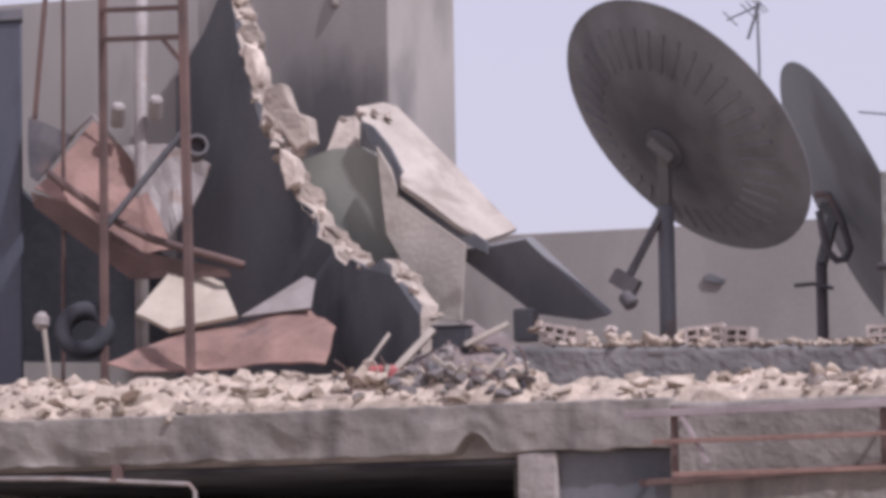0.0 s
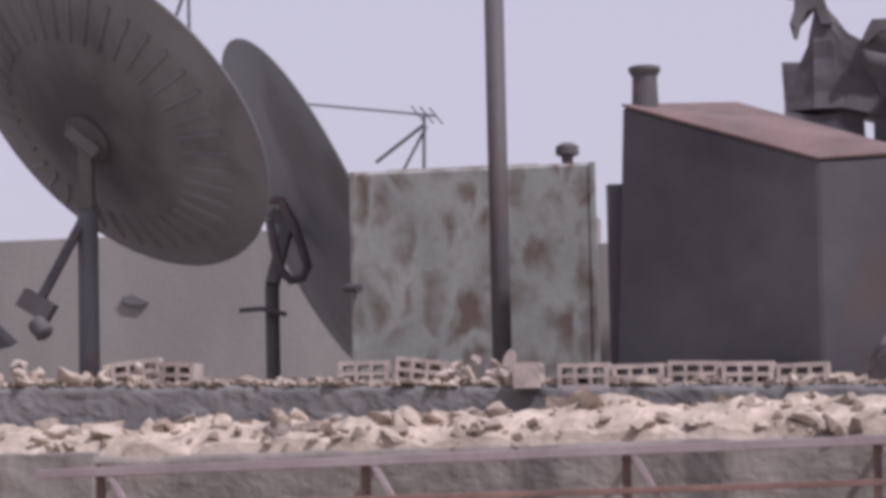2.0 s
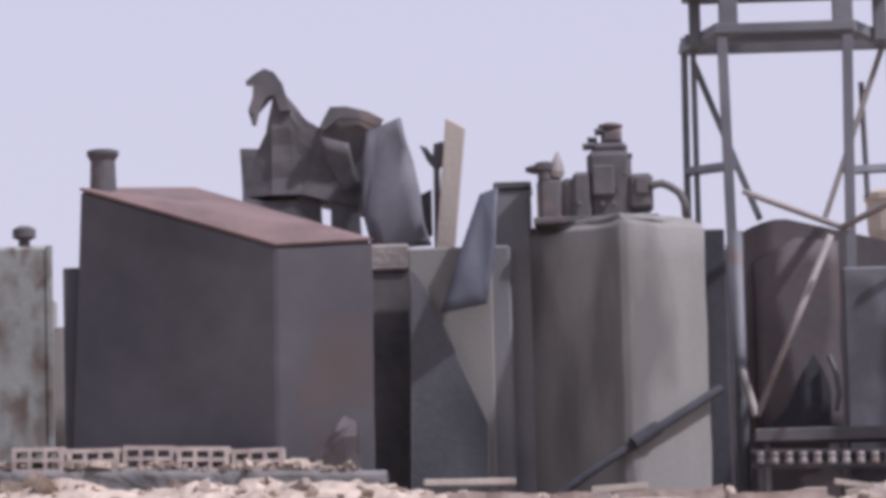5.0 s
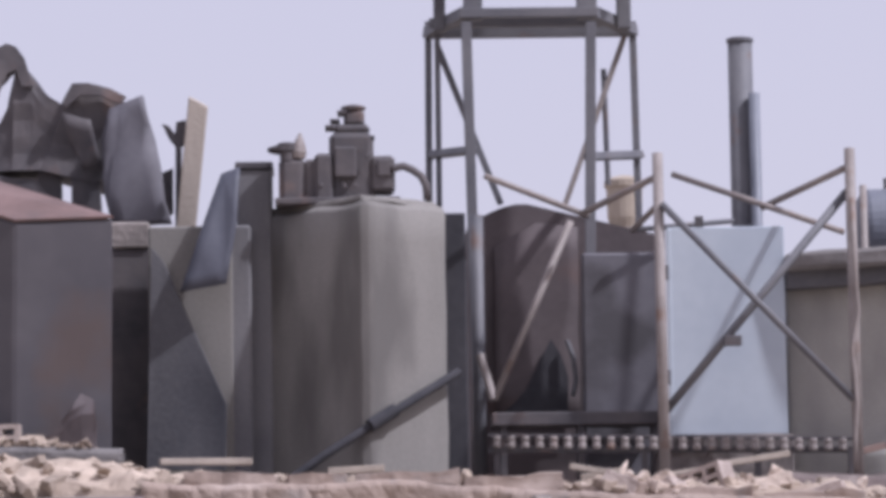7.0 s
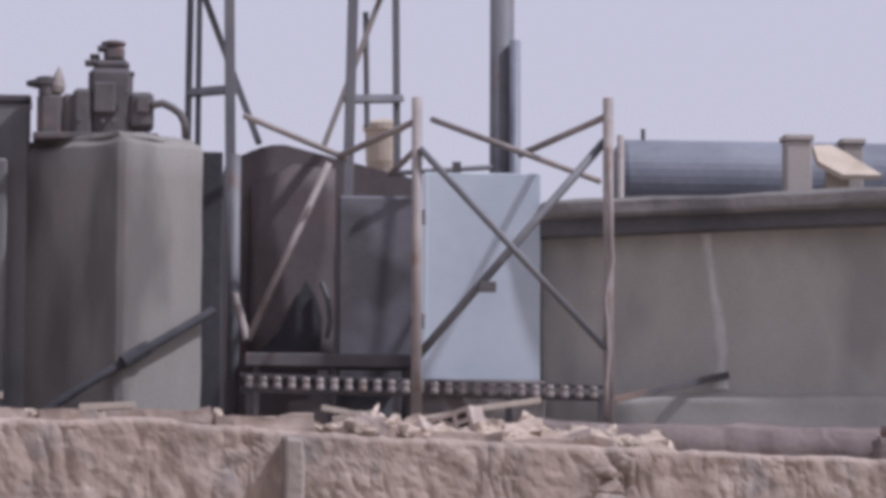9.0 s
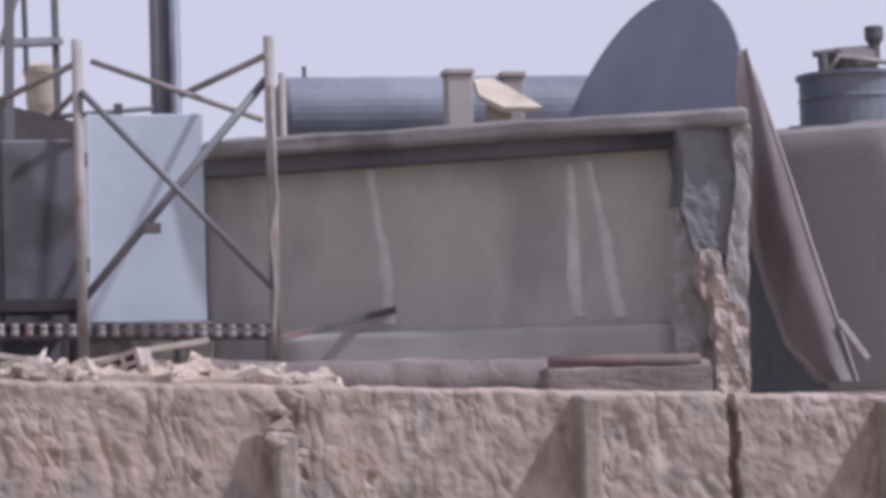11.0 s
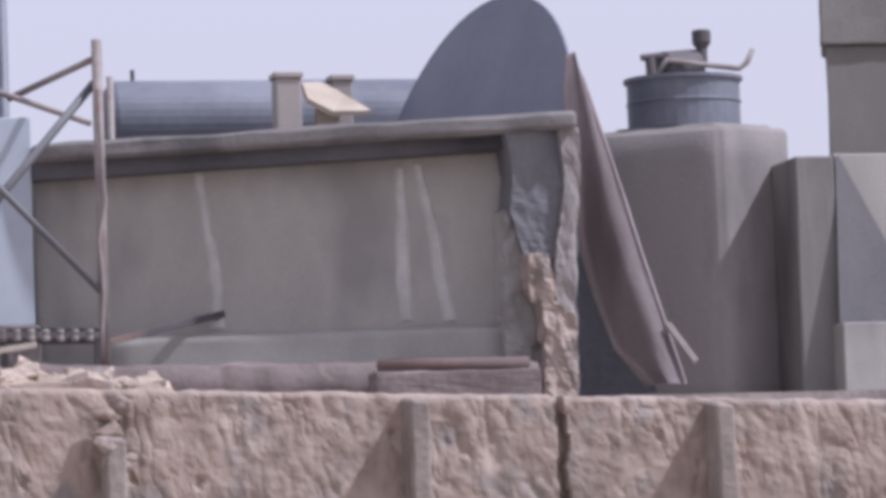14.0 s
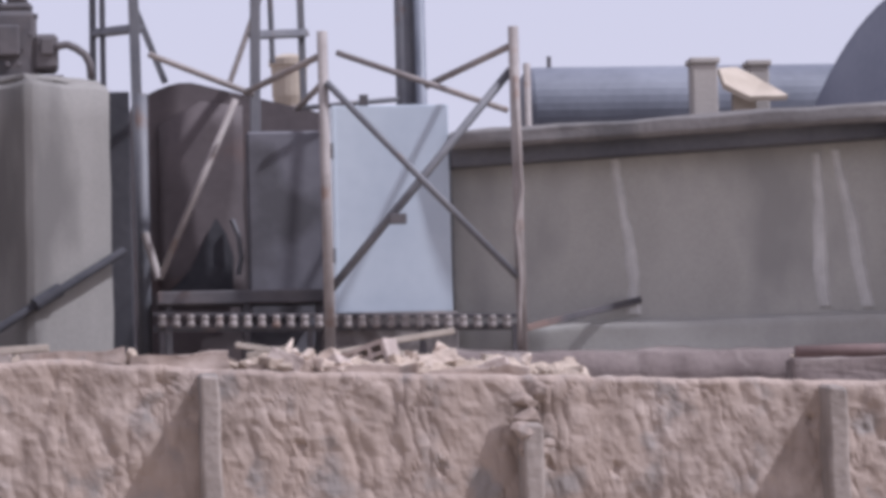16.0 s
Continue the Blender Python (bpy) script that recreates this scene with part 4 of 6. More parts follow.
def wreck():
    root = thing("wrecked_tank", (-2.26, 4.00, 5.75), "mangled sheet-metal tank, scorched and torn open", "wreckage")
    part("torn_box", plate([(-3.08, 4.00, 6.53), (-2.93, 4.00, 6.53), (-2.86, 4.00, 6.66), (-2.80, 3.95, 6.97), (-2.69, 3.95, 6.98), (-2.60, 3.95, 6.84), (-2.50, 3.95, 6.74), (-2.40, 3.95, 6.68), (-2.30, 3.90, 6.84), (-2.10, 3.90, 6.80), (-1.89, 3.90, 6.71), (-1.91, 3.85, 6.43), (-2.00, 3.85, 6.07), (-2.12, 3.85, 6.00), (-2.58, 3.90, 6.12), (-2.82, 3.90, 6.12), (-3.07, 4.00, 6.12)], 0.5, cuts=5, wobble=0.07), SCORCHED, root)
    part("bent_sill", plate([(-3.07, 3.95, 6.12), (-2.82, 3.95, 6.06), (-2.61, 3.95, 6.04), (-2.59, 3.95, 5.97), (-2.41, 3.95, 5.86), (-2.42, 3.95, 5.78), (-2.73, 3.95, 5.90), (-3.06, 3.95, 6.01)], 0.3, cuts=1, wobble=0.05), SCORCHED, root)
    part("hooked_strip", plate([(-2.64, 3.90, 6.83), (-2.71, 3.90, 7.07), (-2.78, 3.90, 7.17), (-2.86, 3.90, 7.20), (-2.95, 3.90, 7.15), (-3.02, 3.90, 7.09), (-3.01, 3.90, 7.06), (-2.92, 3.90, 7.06), (-2.96, 3.90, 6.96), (-3.00, 3.90, 6.84), (-2.96, 3.90, 6.82), (-2.97, 3.90, 6.72), (-2.94, 3.90, 6.71), (-2.91, 3.90, 6.82), (-2.85, 3.90, 6.95), (-2.78, 3.90, 6.97), (-2.73, 3.90, 6.83)], 0.05, cuts=3, wobble=0.04), SCORCHED, root)
    part("ridge_plate", plate([(-2.38, 3.78, 6.67), (-2.30, 3.78, 6.83), (-2.17, 3.78, 6.83), (-1.98, 3.78, 6.78), (-1.85, 3.78, 6.71), (-1.90, 3.78, 6.65), (-2.06, 3.78, 6.72), (-2.23, 3.78, 6.73), (-2.35, 3.78, 6.63)], 0.06, cuts=4, wobble=0.05), SCORCHED, root)
    part("torn_flap", plate([(-2.38, 3.72, 6.57), (-2.14, 3.72, 6.50), (-2.07, 3.72, 6.18), (-2.19, 3.72, 6.08), (-2.32, 3.72, 6.31)], 0.03, cuts=3, wobble=0.14), SCORCHED, root, smooth=True)
    part("curled_panel", plate([(-1.98, 3.75, 6.59), (-1.86, 3.70, 6.64), (-1.70, 3.70, 6.70), (-1.63, 3.60, 6.41), (-1.56, 3.50, 6.11), (-1.52, 3.42, 5.78), (-1.48, 3.40, 5.61), (-1.98, 3.50, 5.63), (-2.02, 3.60, 5.88), (-2.05, 3.75, 6.32)], 0.05, cuts=3, wobble=0.10), OILPANEL, root, smooth=True)
    part("hanging_flap", plate([(-1.55, 3.75, 6.06), (-1.46, 3.75, 6.10), (-1.46, 3.75, 5.72), (-1.52, 3.75, 5.68)], 0.03, cuts=2, wobble=0.05), SCORCHED, root)
    part("support_leg", plate([(-2.61, 4.00, 6.14), (-2.42, 4.00, 6.11), (-2.41, 4.00, 5.83), (-2.60, 4.00, 5.90)], 0.2), SCORCHED, root)
    part("support_leg", plate([(-2.32, 3.90, 6.11), (-2.09, 3.90, 6.04), (-2.07, 3.90, 5.74), (-2.32, 3.90, 5.77)], 0.2), SCORCHED, root)
    part("stand_post", box((-2.59, 4.0, FLOOR), (-2.42, 4.2, 5.80), 0.01), SCORCHED, root)
    part("stand_post", box((-2.27, 4.0, FLOOR), (-2.09, 4.2, 5.70), 0.01), SCORCHED, root)
    part("stand_post", box((-3.08, 4.2, FLOOR), (-2.84, 4.4, 5.90), 0.01), SCORCHED, root)
    p = thing("timber_plank", (-1.38, 3.6, FLOOR), "pale timber plank standing on end", "plank")
    part("board", prism([(-1.70, 3.6, FLOOR), (-1.55, 3.6, FLOOR), (-1.55, 3.68, FLOOR), (-1.70, 3.68, FLOOR), (-1.32, 3.60, 6.68), (-1.16, 3.60, 6.59), (-1.16, 3.68, 6.61), (-1.32, 3.68, 6.70)], 0.008), TIMBER, p)
    t = thing("torn_bracket", (-1.44, 3.7, FLOOR), "small torn metal bracket on a thin rod", "scrap metal")
    part("rod", beam((-1.45, 3.7, FLOOR), (-1.41, 3.70, 6.31), 0.05), SCORCHED, t)
    part("torn_tab", plate([(-1.55, 3.70, 6.47), (-1.49, 3.70, 6.45), (-1.44, 3.70, 6.38), (-1.43, 3.70, 6.48), (-1.35, 3.70, 6.50), (-1.35, 3.70, 6.31), (-1.41, 3.70, 6.24), (-1.49, 3.70, 6.34)], 0.04), SCORCHED, t)


wreck()


def gap_walls():
    c = thing("concrete_post", (-1.78, 3.0, FLOOR), "dark concrete post with a pale cap between the tanks", "post")
    shaft = part("post_shaft", box((-2.03, 3.0, FLOOR), (-1.59, 3.3, 5.34), 0.02), SCORCHED, c)
    part("post_cap", box((-2.00, 2.97, 5.34), (-1.62, 3.33, 5.56), 0.02), CONCRETE, shaft)
    w = thing("low_wall", (-1.28, 2.65, FLOOR), "pale rendered low wall between two tanks", "wall")
    part("wall_leaf", box((-1.62, 2.65, FLOOR), (-0.94, 2.85, 5.48), 0.015), RENDERED, w)
    s = thing("leaning_slab", (-1.38, 2.4, FLOOR), "concrete slab leaning on the low wall, darkened as shaded", "slab")
    # dark face colour paints the shaded triangle before the low wall
    part("slab_face", plate([(-1.59, 2.58, 5.30), (-1.50, 2.56, 5.19), (-1.00, 2.35, 4.02), (-1.01, 2.30, 3.49), (-1.63, 2.45, 3.51)], 0.05), SOOTSHADE, s)
    b = thing("blue_sheet", (-1.12, 2.30, 4.92), "torn blue-grey plastic sheet draped over the wall", "sheet")
    part("sheet_face", plate([(-1.35, 2.30, 4.92), (-1.19, 2.35, 5.39), (-1.02, 2.55, 5.89), (-0.87, 2.55, 5.94), (-0.90, 2.40, 5.43), (-0.98, 2.30, 4.99)], 0.03, cuts=3, wobble=0.05), NAVY, b, smooth=True)
    k = thing("black_bin", (-0.76, 2.9, FLOOR), "dark square bin behind the cistern", "bin")
    body = part("bin_body", box((-0.91, 2.9, FLOOR), (-0.62, 3.4, 5.97), 0.02), SOOTDIM, k)
    part("bin_rim", box((-0.92, 2.88, 5.97), (-0.61, 3.42, 6.03), 0.01), SCORCHED, body)


gap_walls()


def cement_tank():
    a, c, e = (-0.79, 3.10, 5.69), (0.12, 2.00, 5.60), (0.81, 2.60, 5.66)
    z = c[2]
    root = thing("cement_cistern", (c[0], 2.6, FLOOR), "square cement-rendered roof cistern", "water tank")
    b = (a[0] + e[0] - c[0], 3.7)
    ring = [a, c, e, (b[0], b[1], 0)]
    part("tank_body", weathered(prism([(p[0], p[1], FLOOR) for p in ring] + [(p[0], p[1], z) for p in ring], 0.05), 9, 0.014, 3.0), RENDERED, root, smooth=True)
    part("side_rib", box((-0.97, 2.7, FLOOR), (-0.79, 3.3, 5.49), 0.02), SOOTDIM, root)
    top = [Vector((p[0], p[1], z)) for p in ring]
    mid = sum(top, Vector()) / 4
    low, hi = [mid.lerp(p, 0.9) for p in top], [mid.lerp(p, 0.86) + Vector((0, 0, 0.05)) for p in top]
    part("top_slab", weathered(prism(low + hi, 0.01), 9, 0.012, 6.0), RENDERED, root)
    # wrecked pump lying on the cistern
    z += 0.05
    m = thing("wrecked_pump", (c[0] - 0.1, 2.7, z), "scorched pump and pipe fittings heaped together", "pump")
    part("pump_casing", box((-0.56, 2.6, z - 0.02), (-0.34, 2.95, 6.03), 0.05), SCORCHED, m)
    part("pipe_flange", turned([(0.09, 0), (0.14, 0.015), (0.14, 0.045), (0.09, 0.06)], (-0.51, 2.72, 6.07), (0, 0, 1), 14), SCORCHED, m)
    part("valve_stem", turned([(0.06, 0), (0.06, 0.1), (0.08, 0.11), (0.08, 0.14), (0.05, 0.15)], (-0.49, 2.66, 6.00), (0, 0, 1), 14), SCORCHED, m)
    part("pointed_cap", turned([(0.055, 0), (0.065, 0.05), (0.05, 0.11), (0.03, 0.16), (0.008, 0.21)], (-0.40, 2.66, 6.02), (0.08, 0, 1), 12), PALEPIPE, m)
    part("junction_box", box((-0.35, 2.62, z - 0.02), (-0.25, 2.9, 6.01), 0.02), SCORCHED, m)
    part("engine_block", box((-0.27, 2.56, z - 0.02), (-0.12, 2.95, 6.05), 0.03), SCORCHED, m)
    part("cylinder_head", box((-0.15, 2.62, z - 0.02), (0.21, 2.92, 6.23), 0.045), SCORCHED, m)
    part("rocker_cover", box((-0.11, 2.66, 6.22), (0.18, 2.88, 6.30), 0.03), SCORCHED, m)
    part("filter_can", box((-0.03, 2.68, 6.29), (0.14, 2.86, 6.42), 0.03), SCORCHED, m)
    part("filter_lid", turned([(0.09, 0), (0.1, 0.015), (0.1, 0.03), (0.05, 0.045)], (0.05, 2.76, 6.42), (0, 0, 1), 14), SCORCHED, m)
    part("cooling_fin", box((-0.08, 2.64, 6.38), (-0.01, 2.84, 6.41), 0.004), SCORCHED, m)
    part("cooling_fin", box((-0.18, 2.64, 6.26), (-0.09, 2.84, 6.29), 0.004), SCORCHED, m)
    part("cooling_fin", box((-0.14, 2.64, 6.32), (-0.06, 2.84, 6.34), 0.004), SCORCHED, m)
    part("cooling_fin", box((0.15, 2.64, 6.18), (0.22, 2.84, 6.20), 0.004), SCORCHED, m)
    part("gearbox", box((0.18, 2.6, 5.74), (0.38, 2.95, 6.03), 0.03), SCORCHED, m)
    part("inspection_cover", box((0.24, 2.57, 5.86), (0.34, 2.61, 5.99), 0.008), SCORCHED, m)
    part("bolt_head", turned([(0.02, 0), (0.02, 0.03), (0.012, 0.035)], (-0.22, 2.58, 5.79), (0, -1, 0), 8), SCORCHED, m)
    part("bolt_head", turned([(0.02, 0), (0.02, 0.03), (0.012, 0.035)], (-0.03, 2.58, 5.78), (0, -1, 0), 8), SCORCHED, m)
    part("bolt_head", turned([(0.02, 0), (0.02, 0.03), (0.012, 0.035)], (0.06, 2.58, 5.78), (0, -1, 0), 8), SCORCHED, m)
    part("bolt_head", turned([(0.02, 0), (0.02, 0.03), (0.012, 0.035)], (0.16, 2.58, 6.02), (0, -1, 0), 8), SCORCHED, m)
    part("intake_box", box((-0.11, 2.55, 5.85), (0.07, 2.64, 6.10), 0.015), SCORCHED, m)
    part("hose", tube([(0.35, 2.60, 5.91), (0.39, 2.60, 5.93), (0.45, 2.60, 5.94), (0.52, 2.60, 5.91), (0.59, 2.60, 5.86), (0.63, 2.60, 5.78), (0.64, 2.60, 5.66)], 0.032, 8), SCORCHED, m, smooth=True)
    part("base_skid", box((-0.59, 2.55, z - 0.015), (0.42, 3.0, z + 0.04), 0.01), SCORCHED, m)
    d = thing("drain_pipe", ((-0.21, 1.70, 3.55)[0], 1.7, FLOOR), "dark pipe lying slanted across the cistern", "pipe")
    q = (0.33, 2.08, 3.91)
    run = part("pipe_run", tube([(-0.95, 1.80, 3.04), (-0.21, 1.92, 3.57), q, (0.87, 2.52, 4.26)], 0.036, 10), CHARRED, d)
    part("pipe_joint", tube([(0.15, 1.99, 3.80), (0.35, 2.09, 3.93)], 0.055, 10), CHARRED, run)
    k = thing("steel_post", (0.86, 2.6, FLOOR), "dark steel post at the cistern's corner", "post")
    part("post_shaft", box((0.76, 2.9, FLOOR), (0.95, 3.05, 5.59), 0.01), CHARRED, k)


cement_tank()

# ---- steel water tower, scaffold and what stands under it ----
def water_tower():
    root = thing("water_tower", (1.56, 4.4, FLOOR), "steel-legged tower carrying a grey water tank", "water tower")
    yf, yb = 3.8, 5.2
    legs = [((1.08, yf), (1.01, 3.80, 7.31)), ((1.97, yf), (2.06, 3.80, 7.30)), ((0.68, yb), (0.72, 5.20, 7.56)), ((2.57, yb), (2.51, 5.20, 7.54))]
    for (x, y), top in legs:
        part("leg", beam((x, y, FLOOR), top, 0.085 if y == yf else 0.06), GREYPAINT, root)
    part("inner_leg", beam((0.78, 4.9, FLOOR), (0.79, 4.90, 7.50), 0.05), GREYPAINT, root)
    zt = 7.36
    part("ring_beam", beam((legs[0][1][0] - 0.06, yf, zt + 0.03), (legs[1][1][0] + 0.06, yf, zt + 0.03), 0.08), GREYPAINT, root)
    part("ring_beam", beam((legs[2][1][0] - 0.03, yb, zt + 0.1), (legs[3][1][0] + 0.03, yb, zt + 0.1), 0.10), GREYPAINT, root)
    part("ring_beam", beam((legs[0][1][0], yf, zt + 0.03), (legs[2][1][0], yb, zt + 0.1), 0.10), GREYPAINT, root)
    part("ring_beam", beam((legs[1][1][0], yf, zt + 0.03), (legs[3][1][0], yb, zt + 0.1), 0.10), GREYPAINT, root)
    zb = 7.63
    for x, y, w in ((1.07, 3.85, 0.16), (2.03, 3.85, 0.17), (0.80, 4.4, 0.1), (2.38, 4.4, 0.12)):
        part("tank_foot", box((x - w / 2, y - 0.07, zt - 0.02), (x + w / 2, y + 0.07, zb + 0.1), 0.01), GREYPAINT, root)
    part("cross_beam", beam((legs[0][1][0] - 0.3, 4.4, zt + 0.05), (legs[1][1][0] + 0.3, 4.4, zt + 0.05), 0.08), GREYPAINT, root)
    x0, x1 = 0.71, 2.43
    zb += 0.09
    part("tank_drum", box((x0, 3.8, zb), (x1, 4.5, zb + 1.6), 0.04), GREYPAINT, root)
    part("tank_lid", box((x0 - 0.03, 3.77, zb + 1.6), (x1 + 0.03, 4.53, zb + 1.66), 0.01), GREYPAINT, root)
    part("tank_hoop", box((x0 - 0.015, 3.79, zb + 0.02), (x1 + 0.015, 4.51, zb + 0.08), 0.01), GREYPAINT, root)
    for a, b, y in (((0.72, 5.20, 6.38), (1.07, 3.80, 6.23), 0), ((2.01, 3.80, 6.16), (2.56, 5.20, 6.36), 0)):
        part("tie_bar", beam(a, b, 0.065), GREYPAINT, root)
    part("brace", beam((0.79, 5.20, 7.36), (1.33, 5.20, 5.94), 0.055), GREYPAINT, root)
    part("brace", beam((2.48, 5.20, 7.52), (1.88, 5.20, 5.90), 0.05), PALEPIPE, root)
    part("feed_pipe", tube([(2.25, 5.20, 7.12), (2.27, 5.20, 6.10)], 0.025, 8), GREYPAINT, root)


water_tower()


def scaffold():
    root = thing("scaffold", ((3.24, 2.10, 3.58)[0], 2.1, FLOOR), "pale pipe scaffold with crossed braces", "scaffold")
    part("post", tube([(2.47, 2.0, FLOOR), (2.46, 2.00, 5.94)], 0.042, 12), PALEPIPE, root, smooth=True)
    part("post", tube([(4.00, 2.0, FLOOR), (3.99, 2.00, 5.96)], 0.042, 12), PALEPIPE, root, smooth=True)
    part("post", tube([(1.06, 3.5, FLOOR), (1.06, 3.50, 5.64)], 0.055, 12), GREYPAINT, root, smooth=True)
    part("post", tube([(4.27, 3.4, FLOOR), (4.27, 3.40, 5.84)], 0.03, 10), PALEPIPE, root, smooth=True)
    for a, b, r, mat in (((2.48, 1.95, 5.53), (3.97, 1.95, 3.95), 0.028, GREYPAINT), ((3.97, 2.05, 5.62), (2.49, 2.05, 3.89), 0.034, GREYPAINT),
                         ((2.69, 3.40, 5.95), (4.00, 2.60, 5.36), 0.026, PALEPIPE), ((3.95, 2.00, 5.80), (3.41, 3.20, 5.64), 0.028, PALEPIPE),
                         ((1.11, 2.60, 5.85), (1.97, 3.20, 5.59), 0.026, PALEPIPE), ((2.47, 2.00, 5.76), (1.90, 3.00, 5.58), 0.028, PALEPIPE),
                         ((2.47, 2.00, 5.54), (2.32, 3.00, 5.44), 0.026, PALEPIPE), ((1.84, 3.40, 5.57), (1.18, 3.30, 4.09), 0.030, PALEPIPE),
                         ((2.35, 3.40, 5.49), (3.21, 3.60, 5.58), 0.022, GREYPAINT)):
        part("brace", tube([a, b], r, 10), mat, root, smooth=True)
    part("conduit", tube([(3.99, 1.93, 5.55), (4.00, 1.93, 5.07), (4.01, 1.93, 4.76), (4.02, 1.93, 4.64), (3.99, 1.93, 4.50), (3.96, 1.93, 4.34), (3.98, 1.93, 4.15), (3.99, 1.93, 3.92), (3.97, 1.93, 3.66), (3.97, 1.93, 3.40)], 0.02, 8), PALEPIPE, root, "pale bowed conduit tied to the post", smooth=True)
    part("brace_stub", tube([(1.07, 3.40, 4.47), (1.17, 3.30, 4.09)], 0.035, 10), PALEPIPE, root)
    part("coupler", box((2.95, 1.90, 4.39), (3.09, 1.98, 4.47), 0.005), SCORCHED, root)
    # pale blue door leaf behind the scaffold
    x0, x1 = 2.58, 3.53
    d = thing("door_leaf", ((x0 + x1) / 2, 2.6, FLOOR), "pale blue metal door leaf standing upright", "door")
    part("leaf", box((x0, 2.74, 3.74), (x1, 2.79, 5.43), 0.008), PANELBLUE, d)
    part("leaf_edge", box((x0 - 0.005, 2.73, 3.74), (x0 + 0.03, 2.80, 5.42), 0.004), PANELBLUE, d)
    part("hinge", box((2.81, 2.74, 5.43), (2.88, 2.79, 5.52), 0.004), SCORCHED, d)
    for z in (4.15, 5.0):
        part("leaf_hinge", tube([(x0 - 0.01, 2.72, z), (x0 - 0.01, 2.72, z + 0.12)], 0.018, 8), GREYPAINT, d)
    base = thing("brick_plinth", ((x0 + x1) / 2, 2.8, FLOOR), "dull brown plinth under the upright door leaf", "plinth")
    part("plinth_block", weathered(box((x0 - 0.12, 2.66, FLOOR), (x1 + 0.04, 2.95, 3.74), 0.02), 5, 0.012), BURNT, base)


scaffold()


def arch_tank():
    x0, x1 = 1.01, 2.62
    root = thing("oil_tank", ((x0 + x1) / 2, 4.2, FLOOR), "soot-brown round-topped oil tank dented in front", "tank")
    za, zm, zr = 5.65, 5.82, 5.54
    pts = [(x0, 4.2, FLOOR), (x0, 4.2, za)]
    for k in range(1, 16):
        f = k / 16
        z = za + (zm - za) * math.sin(min(f / 0.3, 1) * math.pi / 2) - max(0, f - 0.3) / 0.7 * (zm - zr)
        pts.append((x0 + (x1 - x0) * f, 4.2, z))
    pts += [(x1, 4.2, zr), (x1, 4.2, FLOOR)]
    part("tank_body", plate(pts, 1.0, bevel=0.0), OILTANK, root)
    xs = 1.93
    part("front_panel", box((xs, 3.55, FLOOR), (2.59, 3.7, 5.32), 0.02), OILPANEL, root, "smooth dark end panel")
    part("dented_panel", plate([(1.22, 4.10, 3.97), (1.23, 4.15, 5.45), (1.58, 4.17, 5.65), (1.94, 4.17, 5.61), (1.92, 4.10, 4.79), (1.93, 4.10, 3.97)], 0.03, cuts=3, wobble=0.05), OILTANK, root, smooth=True)
    # thin black plate over the lower part of the dented panel
    part("charred_patch", plate([(1.69, 4.06, 4.65), (1.77, 4.06, 4.52), (1.83, 4.06, 4.33), (1.82, 4.06, 3.99), (1.26, 4.06, 4.00), (1.47, 4.06, 4.22), (1.59, 4.06, 4.47)], 0.012), CHARRED, root, "black patch low on the dented panel")
    part("curved_strap", tube([(1.82, 4.00, 4.63), (1.87, 3.98, 4.49), (1.89, 3.97, 4.30), (1.86, 3.97, 4.16)], 0.022, 8), GREYPAINT, root)
    # toothed rack of spindles lying at the foot of the scaffold
    r = thing("spindle_rack", (2.29, 2.5, FLOOR), "long low rack of pale spindles", "rack")
    part("lower_bar", beam((1.11, 3.00, 3.66), (4.03, 2.30, 3.58), 0.05), SCORCHED, r)
    part("upper_bar", beam((1.11, 3.05, 3.78), (4.03, 2.35, 3.67), 0.03), SCORCHED, r)
    for q in ((1.18, 2.99, 3.66), (2.36, 2.70, 3.61), (3.25, 2.48, 3.59), (3.98, 2.31, 3.58)):
        part("rack_foot", beam((q[0], q[1], FLOOR), q, 0.05), SCORCHED, r)
    a, b = Vector((1.18, 2.93, 3.72)), Vector((3.91, 2.27, 3.62))
    spin = mesh_of(turned([(0.03, -0.05), (0.036, -0.03), (0.028, 0), (0.034, 0.03), (0.026, 0.05)], (0, 0, 0), seg=8), "spindle", PALEPIPE)
    for k in range(25):
        o = new("spindle", spin)
        settle(o, r)
        o.location = a.lerp(b, k / 24)
    t = thing("dark_bench", (1.76, 3.3, FLOOR), "dark low bench in front of the oil tank", "bench")
    part("bench_top", box((1.15, 3.1, 3.86), (2.53, 3.5, 3.97), 0.01), SCORCHED, t)
    for x in (1.22, 1.85, 2.46):
        part("bench_leg", box((x, 3.15, FLOOR), (x + 0.05, 3.45, 3.86), 0), SCORCHED, t)


arch_tank()


